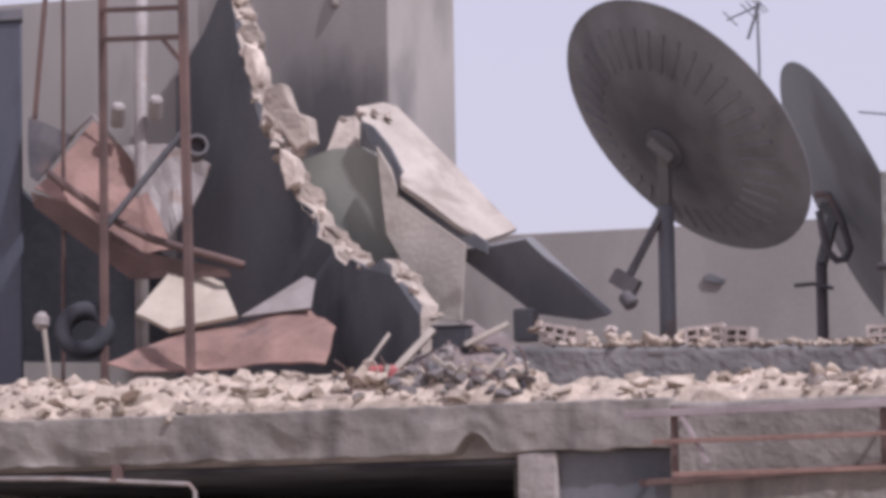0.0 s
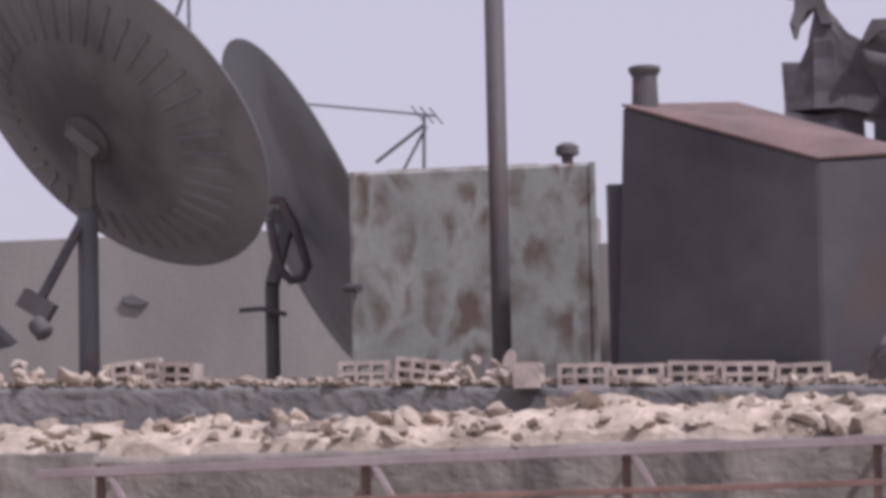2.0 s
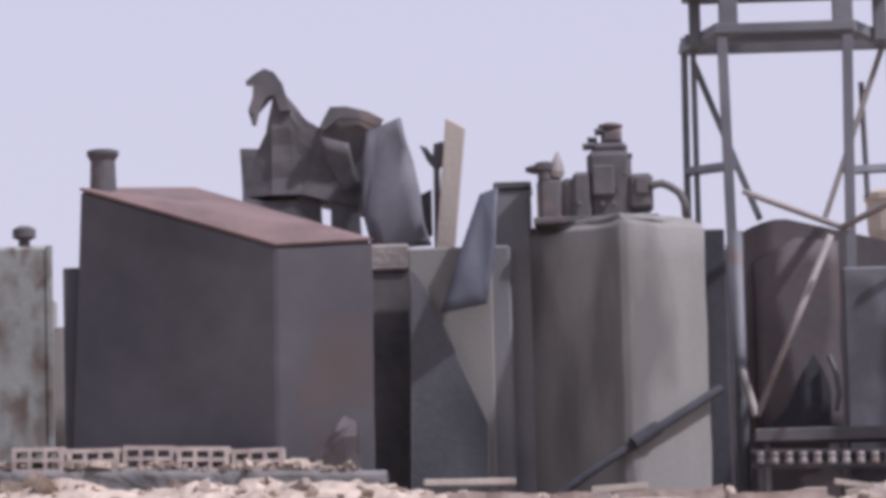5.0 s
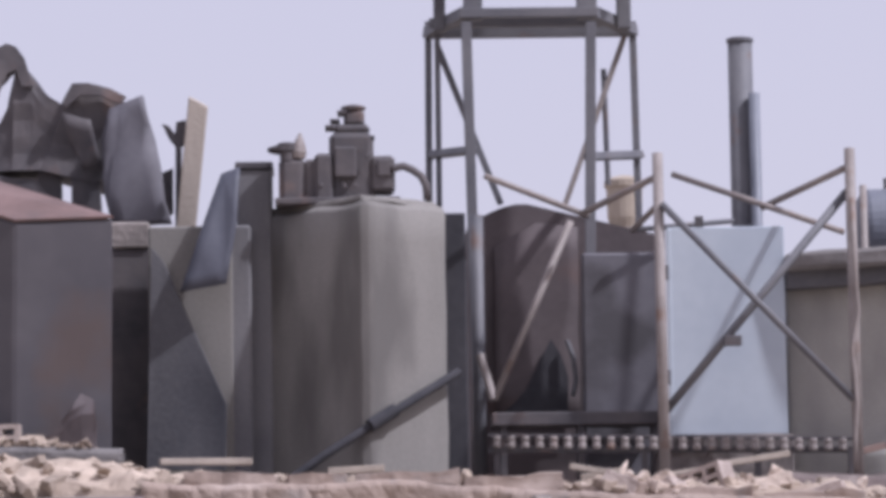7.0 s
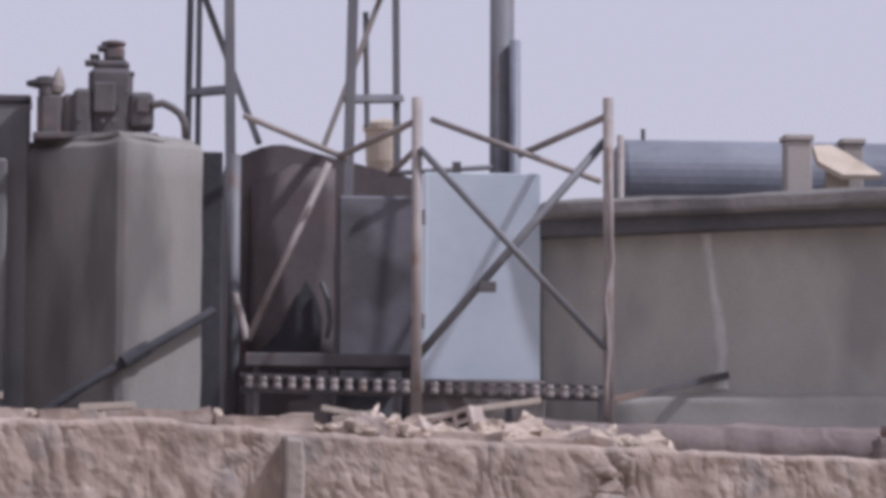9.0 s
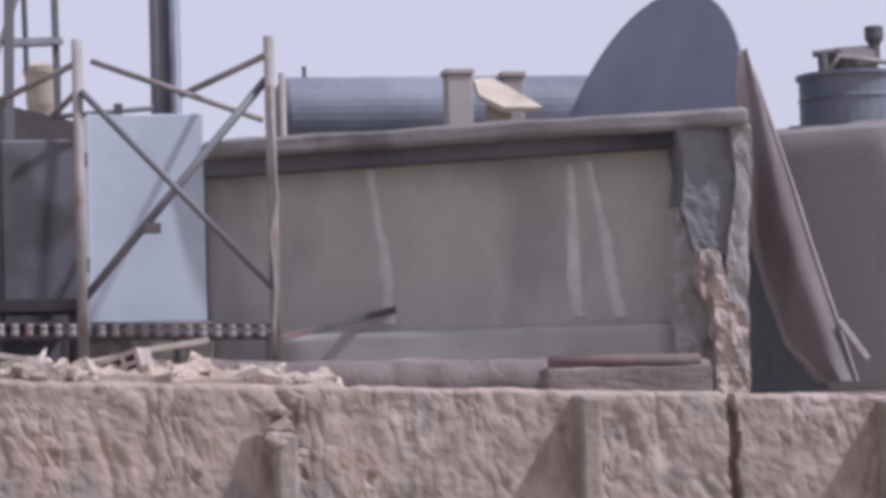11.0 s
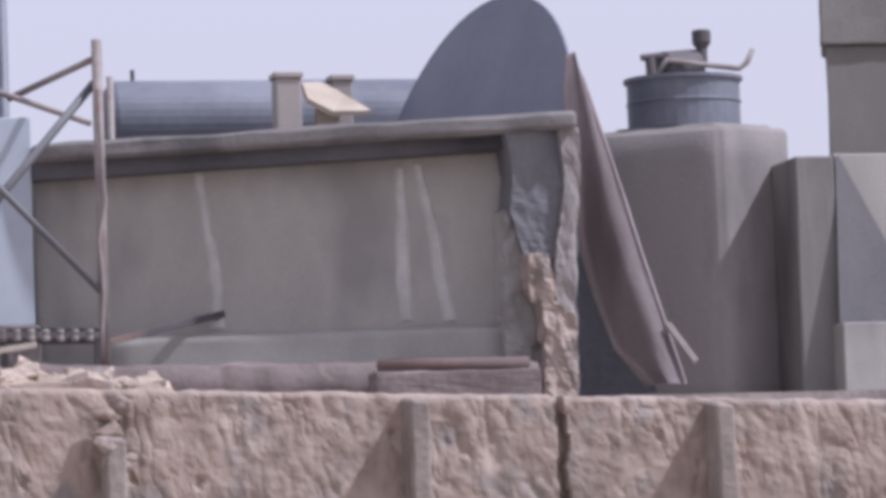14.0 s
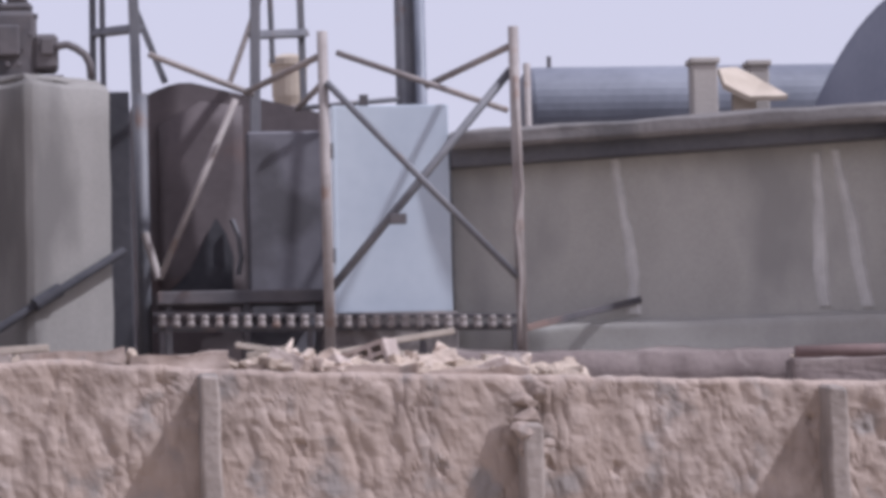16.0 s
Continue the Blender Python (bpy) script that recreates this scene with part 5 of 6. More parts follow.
def chimney_pole():
    x = 3.49
    root = thing("flue_pipe", (x, 5.6, FLOOR), "thick dark grey flue pipe with a side pipe", "chimney")
    shaft = part("flue_shaft", tube([(x, 5.6, FLOOR), (x, 5.6, 7.40)], 0.108, 20), GREYPAINT, root, smooth=True)
    part("flue_cap", turned([(0.108, 0), (0.12, 0.01), (0.12, 0.04), (0.09, 0.05)], (x, 5.6, 7.40), seg=20), GREYPAINT, shaft)
    x2 = 3.59
    part("side_pipe", tube([(x2, 5.45, FLOOR), (x2, 5.45, 6.93)], 0.05, 14), TARP, root, smooth=True)
    f = thing("cream_water_tank", (3.15, 16, 0), "cream plastic water tank on a far roof", "water tank")
    xa, xb = 2.92, 3.38
    w, h = (xb - xa) / 2, 7.58 - 6.97
    part("tank_drum", turned([(0.72 * w, 0), (0.86 * w, h * 0.2), (0.9 * w, h * 0.75), (w, h * 0.78), (w, h * 0.9), (0.8 * w, h * 0.95), (0.3 * w, h)], ((xa + xb) / 2, 16, 6.97), seg=20), CREAM, f)
    part("tank_stand", box((xa, 15.8, 0), (xb, 16.2, 6.97), 0.01), CONCRETE, f)


chimney_pole()

# ---- rendered roof room with a concrete lip ----
def roof_room():
    xl, xr = 3.56, 7.26
    root = thing("roof_room", (6, 2.4, FLOOR), "low rendered roof room under a concrete slab", "building")
    zl, zr = 5.09, 5.09
    part("room_wall", prism([(xl, 2.9, FLOOR), (xr, 1.9, FLOOR), (xr, 4.6, FLOOR), (xl, 4.6, FLOOR), (xl, 2.9, zl), (xr, 1.9, zr), (xr, 4.6, zr), (xl, 4.6, zl)], 0.01), ROOMWALL, root)
    # overhanging slab
    a0, a1 = (3.53, 2.60, 5.05), (3.54, 2.60, 5.20)
    b1 = (7.72, 1.25, 5.28)
    c0 = (7.72, 1.25, 5.15)
    part("roof_lip", weathered(prism([a0, (c0[0], 1.25, c0[2] - 0.02), (c0[0] + 0.1, 4.7, c0[2]), (a0[0], 4.7, a0[2]), a1, b1, (b1[0] + 0.1, 4.7, b1[2]), (a1[0], 4.7, a1[2])], 0.03), 14, 0.018, 5.0), LIPCEMENT, root, smooth=True)
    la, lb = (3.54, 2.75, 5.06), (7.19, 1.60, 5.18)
    # the band's dark colour stands in for shade beneath the overhanging lip
    part("lintel", prism([(la[0], 2.72, la[2] - 0.15), (lb[0], 1.6, lb[2] - 0.17), (lb[0], 2.0, lb[2] - 0.17), (la[0], 3.0, la[2] - 0.15), (la[0], 2.72, la[2] + 0.01), (lb[0], 1.6, lb[2] + 0.01), (lb[0], 2.0, lb[2] + 0.01), (la[0], 3.0, la[2] + 0.01)], 0.008), SOOTSHADE, root, "lintel under the lip, darkened for the overhang's shade")
    # broken corner column
    cx0 = 7.12

    def crumbled(name, left, right, ya, yb, rough, mat, words):
        """An upright broken piece between two edges, each given from the top down as (x, y, z) points."""
        def along(pts, z):
            for a, b in zip(pts, pts[1:]):
                if z >= b[2]:
                    return a[0] + (b[0] - a[0]) * (a[2] - z) / max(a[2] - b[2], 1e-4)
            return pts[-1][0]
        bm = bmesh.new()
        ztop, zend = left[0][2], left[-1][2]
        rings = []
        for k in range(37):
            z = ztop + (zend - ztop) * k / 36
            l, r = along(left, z), along(right, z)
            spots = [(l + (r - l) * i / 9, ya) for i in range(10)] + [(r, ya + (yb - ya) * i / 4) for i in range(1, 5)] + [(r + (l - r) * i / 5, yb) for i in range(1, 6)] + [(l, yb + (ya - yb) * i / 4) for i in range(1, 4)]
            ring = []
            for x, y in spots:
                p = Vector((x * 1.6, y * 1.6, z * 0.9))
                edge = 0.5 if k in (0, 36) else 1.0
                ring.append(bm.verts.new((x + rough * edge * (noise.noise(p * 9) + 0.5 * noise.noise(p * 23)), y + rough * edge * 1.6 * (noise.noise(p * 7 + Vector((5, 0, 0))) + 0.5 * noise.noise(p * 19)), z + 0.02 * noise.noise(p * 11))))
            rings.append(ring)
        for a, b in zip(rings, rings[1:]):
            for i in range(len(a)):
                j = (i + 1) % len(a)
                bm.faces.new((a[i], b[i], b[j], a[j]))
        bm.faces.new(rings[0])
        bm.faces.new(list(reversed(rings[-1])))
        part(name, bm, mat, root, words)

    foot = FLOOR
    lowl, lowr = (7.35, 1.30, 3.02), (7.65, 1.30, 3.02)
    crumbled("column_head", [(7.17, 0, c0[2] + 0.01), (7.23, 1.50, 4.80), (7.20, 1.50, 4.50), (7.30, 1.50, 4.12)], [(7.77, 0, c0[2] + 0.01), (7.74, 1.50, 4.11)], 1.45, 1.95, 0.014, COLUMN, "soot-dark head of the column")
    crumbled("column_edge", [(7.59, 0, c0[2] + 0.01), (7.64, 1.40, 4.69), (7.53, 1.40, 4.06), (7.54, 1.40, 3.61), (7.55, 0, foot)], [(7.76, 0, c0[2] + 0.01), (7.77, 1.40, 4.74), (7.71, 1.40, 4.24), (7.70, 1.40, 3.70), (7.69, 0, foot)], 1.38, 1.8, 0.016, CISTERN, "grey upright edge of the column")
    crumbled("column_shaft", [(7.29, 1.30, 4.14), (7.29, 1.30, 3.87), (7.39, 1.30, 3.75), (7.42, 1.30, 3.42), (lowl[0] + 0.05, 0, foot)], [(7.45, 1.30, 4.14), (7.51, 1.30, 3.74), (7.64, 1.30, 3.67), (7.66, 1.30, 3.24), (lowr[0], 0, foot)], 1.28, 1.7, 0.03, STUCCO, "pale broken lower shaft of the column")
    crumbled("wall_end", [(7.16, 1.60, 4.51), (7.14, 1.60, 3.72), (7.16, 0, foot)], [(7.33, 1.60, 4.51), (7.41, 1.60, 3.99), (7.48, 0, foot)], 1.55, 1.95, 0.025, ROOMWALL, "cracked grey end of the wall")
    for k in range(7):
        f = random.random()
        p = Vector((cx0 + 0.12 + 0.16 * f + random.uniform(0, 0.16), 1.3 + random.uniform(0, 0.08), 4.10 - 0.85 * f ** 0.7 - random.uniform(0, 0.1)))
        s = random.uniform(0.04, 0.10)
        bm = bmesh.new()
        for q in stone_verts(s, True):
            bm.verts.new(p + Vector((q[0] * 0.8, q[1] * 0.7, q[2] * 1.5)))
        bm.verts.ensure_lookup_table()
        for f in ICO_F:
            bm.faces.new([bm.verts[j] for j in f])
        part("loose_plaster", bm, STUCCO, root)
    # lime drips down the wall
    def on_wall(x):
        return 2.9 - (x - xl) / (xr - xl) * 1.0 - 0.012
    for run in (((4.86, 4.94), (4.89, 4.68), (4.96, 4.22), (4.98, 3.95), (4.97, 3.62)), ((6.44, 4.92), (6.45, 4.44), (6.44, 4.0), (6.47, 3.62)), ((6.58, 4.94), (6.62, 4.72), (6.69, 4.40), (6.74, 4.0), (6.81, 3.60))):
        bm = bmesh.new()
        prev = None
        for (xa, za), (xb, zb) in zip(run, run[1:]):
            for k in range(6):
                f = k / 6
                x = xa + (xb - xa) * f + 0.01 * noise.noise(Vector((xa, 2, f * 3)))
                z = za + (zb - za) * f
                wd = 0.036 + 0.016 * (4.94 - z) / 1.3 + 0.014 * noise.noise(Vector((run[0][0], 0, z * 5)))
                ring = [bm.verts.new((x + dx, on_wall(x + dx) - dy, z)) for dx, dy in ((-wd, -0.012), (-wd * 0.5, 0.008), (wd * 0.5, 0.008), (wd, -0.012))]
                if prev:
                    for i in range(3):
                        bm.faces.new((prev[i], prev[i + 1], ring[i + 1], ring[i]))
                prev = ring
        part("lime_drip", bm, DRIP, root)
    plinth = prism([(4.05, 2.55, FLOOR), (7.2, 1.66, FLOOR), (7.2, 1.95, FLOOR), (4.05, 2.85, FLOOR), (4.05, 2.58, 3.60), (7.2, 1.70, 3.58), (7.2, 1.95, 3.64), (4.05, 2.85, 3.66)], 0.02)
    part("wall_plinth", weathered(plinth, 14, 0.012, 5.0), ROOMWALL, root, "pale plastered plinth along the wall's foot", smooth=True)
    bm = prism([(xl - 0.15, 1.6, FLOOR), (xr, 0.9, FLOOR), (xr, 1.3, FLOOR), (xl - 0.15, 2.1, FLOOR), (xl - 0.15, 1.65, 3.33), (xr, 0.95, 3.25), (xr, 1.3, 3.30), (xl - 0.15, 2.1, 3.38)], 0)
    bmesh.ops.subdivide_edges(bm, edges=[e for e in bm.edges if e.calc_length() > 1], cuts=60, use_grid_fill=True)
    for v in bm.verts:
        if v.co.z > FLOOR + 0.02:
            v.co.z += 0.035 * noise.noise(v.co * 3) + 0.012 * noise.noise(v.co * 9)
            v.co.y += 0.06 * noise.noise(v.co * 5 + Vector((2, 0, 0)))
    part("skirting_kerb", bm, KERBEARTH, root, "crumbled earth-brown kerb at the wall's foot", smooth=True)
    for at, size in (((3.78, 1.75, 3.35), 0.06), ((4.01, 1.75, 3.35), 0.05), ((5.05, 1.40, 3.30), 0.04), ((6.00, 1.10, 3.27), 0.045)):
        chunk((at[0], at[1], at[2] - 0.05), size, BREAK, "small white stone on the earth kerb", "stone", "stones on the earth kerb")
    pipe = thing("lying_pipe", ((6.58, 0.90, 3.19)[0], 0.9, FLOOR), "rust-brown pipe lying along the roof edge", "pipe")
    part("pipe_run", tube([(5.95, 0.76, 3.24), (6.46, 0.76, 3.245), (7.14, 0.76, 3.24)], 0.055, 12), DULLRUST, pipe, smooth=True)
    part("pipe_rest", weathered(box((5.9, 0.62, FLOOR), (7.2, 0.9, 3.195), 0.01), 6, 0.015, 6.0), KERBEARTH, pipe, "crumbled earth bed under the pipe")
    s = thing("slanting_bar", (4.53, 2.00, 3.62), "thin dark bar lying slanted before the wall", "bar")
    part("bar_shaft", beam((4.03, 2.05, 3.55), (5.03, 2.52, 3.79), 0.055), SCORCHED, s)
    # on top of the room
    for x0, x1, y, z in ((5.53, 5.74, 2.6, 5.77), (6.11, 6.28, 3.2, 5.82)):
        c = thing("chimney_stub", ((x0 + x1) / 2, y, zl), "short square brown chimney stub on the slab", "chimney", "chimney stubs on the roof room")
        shaft = part("stub_shaft", box((x0, y, zl - 0.02), (x1, y + 0.22, z - 0.05), 0.012), BEIGE, c)
        part("stub_cap", box((x0 - 0.02, y - 0.02, z - 0.05), (x1 + 0.02, y + 0.24, z), 0.01), BEIGE, shaft)
    b = thing("loose_board", (6.06, 2.70, 5.50), "cream board lying tilted on the slab", "board")
    part("board_face", plate([(5.80, 2.90, 5.72), (5.99, 3.10, 5.76), (6.18, 3.00, 5.61), (6.32, 2.60, 5.45), (5.98, 2.50, 5.42), (5.79, 2.60, 5.54)], 0.04, cuts=2, wobble=0.03), CREAM, b)
    part("board_prop", box((5.88, 2.7, zl), (6.07, 2.8, 5.48), 0), CREAM, b)
    t = thing("long_tank", (6.13, 6.8, FLOOR), "long blue-grey cylindrical tank behind the roof room", "tank")
    za, zb = 6.23, 5.59
    r = (za - zb) / 2 + 0.05
    xa, xb = 4.69, 7.89
    part("tank_drum", turned([(r * 0.6, -0.08), (r * 0.95, 0), (r, 0.05), (r, xb - xa), (r * 0.9, xb - xa + 0.05)], (xa, 6.8, za - r), (1, 0, 0), 36), TARP, t, smooth=False)
    for f in (0.2, 0.8):
        x = xa + (xb - xa) * f
        part("cradle", box((x - 0.1, 6.6, FLOOR), (x + 0.1, 7.0, za - 1.8 * r), 0.01), CONCRETE, t)
    part("vent_pin", tube([(4.91, 6.78, za - 0.04), (4.91, 6.78, 6.33)], 0.02, 8), SCORCHED, t)


roof_room()


def big_dish():
    c = Vector((7.56, 4.70, 5.09))
    axis = Vector((0.924, 0.298, -0.241)).normalized()
    root = thing("satellite_dish", (c.x, 4.9, FLOOR), "big dark dish turned away behind the room", "satellite dish", "satellite dishes on the roof")
    R, depth = 1.66, 0.12
    rows = [(R * k / 14, depth * (k / 14) ** 2 - depth) for k in range(1, 15)]
    part("reflector", turned([(0.001, -depth)] + rows + [(R + 0.015, 0), (R + 0.015, 0.025), (R - 0.01, 0.025)] + [(r * 0.99, h + 0.03) for r, h in reversed(rows)], c, axis, 60), BLUEDARK, root, smooth=True)
    part("pole", tube([(c.x, 4.9, FLOOR), (c.x, 4.9, c.z)], 0.08, 14), GREYPAINT, root)
    t = thing("curved_sheet", ((8.51, 2.20, 3.15)[0], 2.2, FLOOR), "long curved rusty sheet leaning against the room", "metal sheet", "torn metal sheets")
    right = [(8.10, 2.90, 5.93), (8.16, 2.80, 5.72), (8.27, 2.72, 5.30), (8.43, 2.65, 4.72), (8.54, 2.50, 4.19), (8.66, 2.35, 3.67), (8.78, 2.20, 3.12)]
    left = [(8.10, 3.10, 5.96), (8.07, 3.10, 5.68), (8.07, 3.05, 5.19), (8.10, 2.90, 4.37), (8.19, 2.75, 3.89), (8.31, 2.60, 3.45), (8.54, 2.50, 3.13)]
    bm = bmesh.new()
    grid = []
    for l, r in zip(left, right):
        l, r = Vector(l), Vector(r)
        grid.append([bm.verts.new(l.lerp(r, k / 8) + Vector((0, -0.22 * math.sin(k / 8 * math.pi), 0))) for k in range(9)])
    for g, h in zip(grid, grid[1:]):
        for k in range(8):
            bm.faces.new((g[k], g[k + 1], h[k + 1], h[k]))
    bmesh.ops.solidify(bm, geom=bm.faces[:], thickness=0.03)
    part("sheet_face", bm, MAUVERUST, t, smooth=True)
    part("sheet_hem", tube([Vector(p) + Vector((0, -0.02, 0)) for p in right], 0.018, 8), MAUVERUST, t)
    part("sheet_hem", tube([Vector(p) + Vector((0, -0.02, 0)) for p in left[3:]], 0.018, 8), PALEPIPE, t)
    part("strut", beam((8.86, 2.10, 3.29), (8.67, 2.25, 3.62), 0.05), PALEPIPE, t)
    d = thing("dark_board", ((8.41, 2.90, 3.28)[0], 2.9, FLOOR), "dark board standing behind the curved sheet", "board")
    part("board_face", plate([(8.02, 2.90, 4.42), (8.28, 2.90, 4.23), (8.74, 2.90, 3.09), (7.99, 2.90, 3.00)], 0.05), CHARRED, d)


big_dish()


def cement_tank_small():
    a, e = (8.62, 4.40, 5.44), (10.35, 4.00, 5.40)
    c = (9.60, 3.60, 5.36)
    z = a[2]
    root = thing("cement_cistern", (c[0], 4.2, FLOOR), "cement cistern with rounded top edges", "water tank")
    ring = [(a[0], 4.4), (c[0], 3.75), (e[0], 4.1), (e[0] - 0.5, 5.4)]
    part("tank_body", weathered(prism([(p[0], p[1], FLOOR) for p in ring] + [(p[0], p[1], z) for p in ring], 0.05), 9, 0.010, 3.0), CISTERN, root, smooth=True)
    top = [Vector((p[0], p[1], z)) for p in ring]
    mid = sum(top, Vector()) / 4
    part("top_slab", prism([mid.lerp(p, 0.8) for p in top] + [mid.lerp(p, 0.76) + Vector((0, 0, 0.03)) for p in top], 0.01), RENDERED, root)
    z += 0.03
    cx = (9.01 + 10.01) / 2
    r = (10.01 - 9.01) / 2
    d = thing("steel_drum", (cx, 4.55, z), "dark blue-grey drum piled with torn fittings", "drum")
    h = 5.93 - z
    drum = part("drum_body", turned([(r, 0), (r, h * 0.5), (r + 0.015, h * 0.52), (r, h * 0.55), (r, h - 0.05), (r + 0.03, h - 0.03), (r + 0.03, h), (r - 0.05, h + 0.01)], (cx, 4.55, z), seg=32), TARP, d)
    part("filler_neck", turned([(0.05, 0), (0.05, 0.16), (0.085, 0.22), (0.085, 0.32), (0.07, 0.33)], (9.68, 4.5, z + h + 0.1), seg=14), SCORCHED, drum)
    part("motor_case", turned([(0.12, -0.2), (0.16, -0.16), (0.16, 0.16), (0.12, 0.2)], (9.47, 4.5, z + h + 0.09), (1, 0.3, 0.1), 16), SCORCHED, d)
    part("bent_pipe", tube([(9.21, 4.30, 5.95), (9.31, 4.30, 6.07), (9.60, 4.30, 6.03), (9.96, 4.30, 5.99), (10.03, 4.30, 6.04), (10.09, 4.30, 6.16)], 0.025, 8), PALEPIPE, d, smooth=True)
    part("short_pipe", tube([(9.16, 4.30, 5.90), (9.15, 4.30, 6.10)], 0.045, 10), SCORCHED, d)
    part("pipe_cap", tube([(9.07, 4.30, 6.09), (9.25, 4.30, 6.11)], 0.03, 8), SCORCHED, d)


cement_tank_small()


def east_end():
    w = thing("concrete_post", (10.29, 3.3, FLOOR), "dark grey concrete post beside the cistern", "post")
    part("post_shaft", weathered(box((10.13, 3.3, FLOOR), (10.48, 4.6, 5.10), 0.015), 5, 0.01), RENDERED, w)
    p = thing("cabinet_wall", (10.88, 3.5, FLOOR), "grey rendered box wall at the roof's end", "wall")
    x0 = 10.54
    part("wall_leaf", box((x0, 3.5, FLOOR), (x0 + 1.6, 3.9, 5.14), 0.01), ROOMWALL, p)
    part("sloping_slab", plate([(10.51, 3.35, 5.10), (10.54, 3.35, 5.11), (10.96, 3.20, 4.22), (10.93, 3.15, 3.66), (10.43, 3.15, 3.66)], 0.06), SOOTDIM, p)
    part("lower_box", box((10.41, 3.0, FLOOR), (10.41 + 1.2, 3.3, 3.65), 0.01), ROOMWALL, p)
    t = thing("tall_pier", (11.32, 5.0, FLOOR), "tall brown-grey masonry pier with a wider cap", "pier")
    zc = 6.29
    def block(x0, z0, z1, y0):
        return prism([(x0, y0, z0), (x0 + 1.4, y0, z0), (x0 + 1.5, 6, z0), (x0 + 0.33, 6, z0), (x0, y0, z1), (x0 + 1.4, y0, z1), (x0 + 1.5, 6, z1), (x0 + 0.33, 6, z1)], 0.015)
    part("pier_shaft", weathered(block(10.98, FLOOR, zc, 5.0), 6, 0.012), RENDERED, t)
    part("pier_cap", weathered(block(10.92, zc, zc + 1.6, 4.94), 6, 0.012), RENDERED, t)


east_end()

# ---- rusty awning frame on the front wall ----
def awning_frame():
    root = thing("awning_frame", (-4.8, -0.4, 2.4), "rusty welded steel awning frame on the wall", "frame")
    y0, y1 = -0.02, -0.55
    xa, xb = -8.35, -1.50
    zt, zb = 3.10, 2.82
    part("top_rail", beam((xa, y1, zt - 0.07), (xb, y1, zt), 0.07, 0.06), DUSTYRUST, root)
    part("low_rail", beam((xa + 0.3, y1 - 0.05, 2.76), (xb + 0.15, y1 - 0.05, 2.79), 0.045), RUST, root)
    part("bottom_rail", beam((xa + 0.5, y1 - 0.05, 2.45), (xb + 0.3, y1 - 0.05, 2.45), 0.045), RUST, root)
    part("wall_rail", beam((xa, y0, zb - 0.42), (xb + 0.2, y0, zb - 0.12), 0.06), RUSTDARK, root)
    part("end_bar", beam((xb, y1, zt), (xb + 0.32, y1, zb - 0.25), 0.05), RUSTDARK, root)
    for x in (-7.86, -5.84, -3.90, -2.07):
        part("upright", beam((x, y1 + 0.05, zt - 0.04), (x, y1 + 0.05, zb - 0.42), 0.06), RUSTDARK, root)
        part("brace", beam((x + 0.06, y1, zt - 0.05), (x + 0.34, y1 - 0.02, zb - 0.28), 0.045), DUSTYRUST, root)
        part("bracket", beam((x, y1, zt - 0.02), (x, 0.05, zt - 0.02), 0.04), RUSTDARK, root)
    g = thing("gutter_pipe", (-15.06, -0.10, 2.62), "thin pale pipe fixed under the edge beam", "pipe")
    part("pipe_run", tube([(-15.56, -0.10, 2.65), (-14.31, -0.10, 2.61), (-12.99, -0.10, 2.52), (-12.93, -0.10, 2.45), (-12.93, -0.10, 1.94)], 0.022, 8), PALEPIPE, g, smooth=True)
    part("pipe_clip", box((-13.82, -0.12, 2.57), (-13.78, 0.1, 2.74), 0), RUSTDARK, g)


awning_frame()

# ---- rubble ----
def heap(x0, x1, y0, y1, crest, step, mat, name, label):
    """A lumpy bank of dust and grit; crest(x) is its height at the back."""
    nx, ny = int((x1 - x0) / step), 14
    vs, fs = [], []
    for i in range(nx + 1):
        x = x0 + (x1 - x0) * i / nx
        for j in range(ny + 1):
            f = j / ny
            y = y0 + (y1 - y0) * f
            e = min(3.18, crest(x) - 0.1)
            h = e + (crest(x) - e) * math.sin(min(1.0, f * 1.25) * math.pi / 2) ** 0.8
            h += 0.09 * noise.noise(Vector((x * 3, y * 4, 0))) + 0.045 * noise.noise(Vector((x * 6.5, y * 8, 1))) + 0.03 * noise.noise(Vector((x * 13, y * 13, 3)))
            vs.append((x, y, max(h, FLOOR) if 0 < j < ny else FLOOR))
    for i in range(nx):
        for j in range(ny):
            a = i * (ny + 1) + j
            fs.append((a, a + ny + 1, a + ny + 2, a + 1))
    me = bpy.data.meshes.new(name)
    me.from_pydata(vs, [], fs)
    me.materials.append(mat)
    return tagged(new(name, me), label, "rubble", kind="stuff")


def crest_west(x):
    if x < -9.6:
        return 3.62 + 0.08 * noise.noise(Vector((x * 1.3, 0, 8)))
    rise = 0.09 * min(1.0, max(0.0, (x + 5.0) / 0.6)) * min(1.0, max(0.0, (-1.4 - x) / 0.8))
    return 3.43 + 0.05 * noise.noise(Vector((x * 1.3, 0, 8))) + rise - 0.02 * max(0, x + 5)


heap(-16.6, -1.2, 0.06, 1.15, crest_west, 0.06, RUBBLE, "rubble_bank", "bank of pale dusty rubble along the roof edge")
heap(-1.2, 4.3, 0.25, 1.6, lambda x: 3.36 - 0.035 * (x + 1) + 0.09 * max(0.0, 1 - abs(x - 2.9) / 1.2) + 0.05 * noise.noise(Vector((x * 2, 1, 8))), 0.06, RUBBLE, "rubble_bank", "thin bank of dust and grit along the wall top")
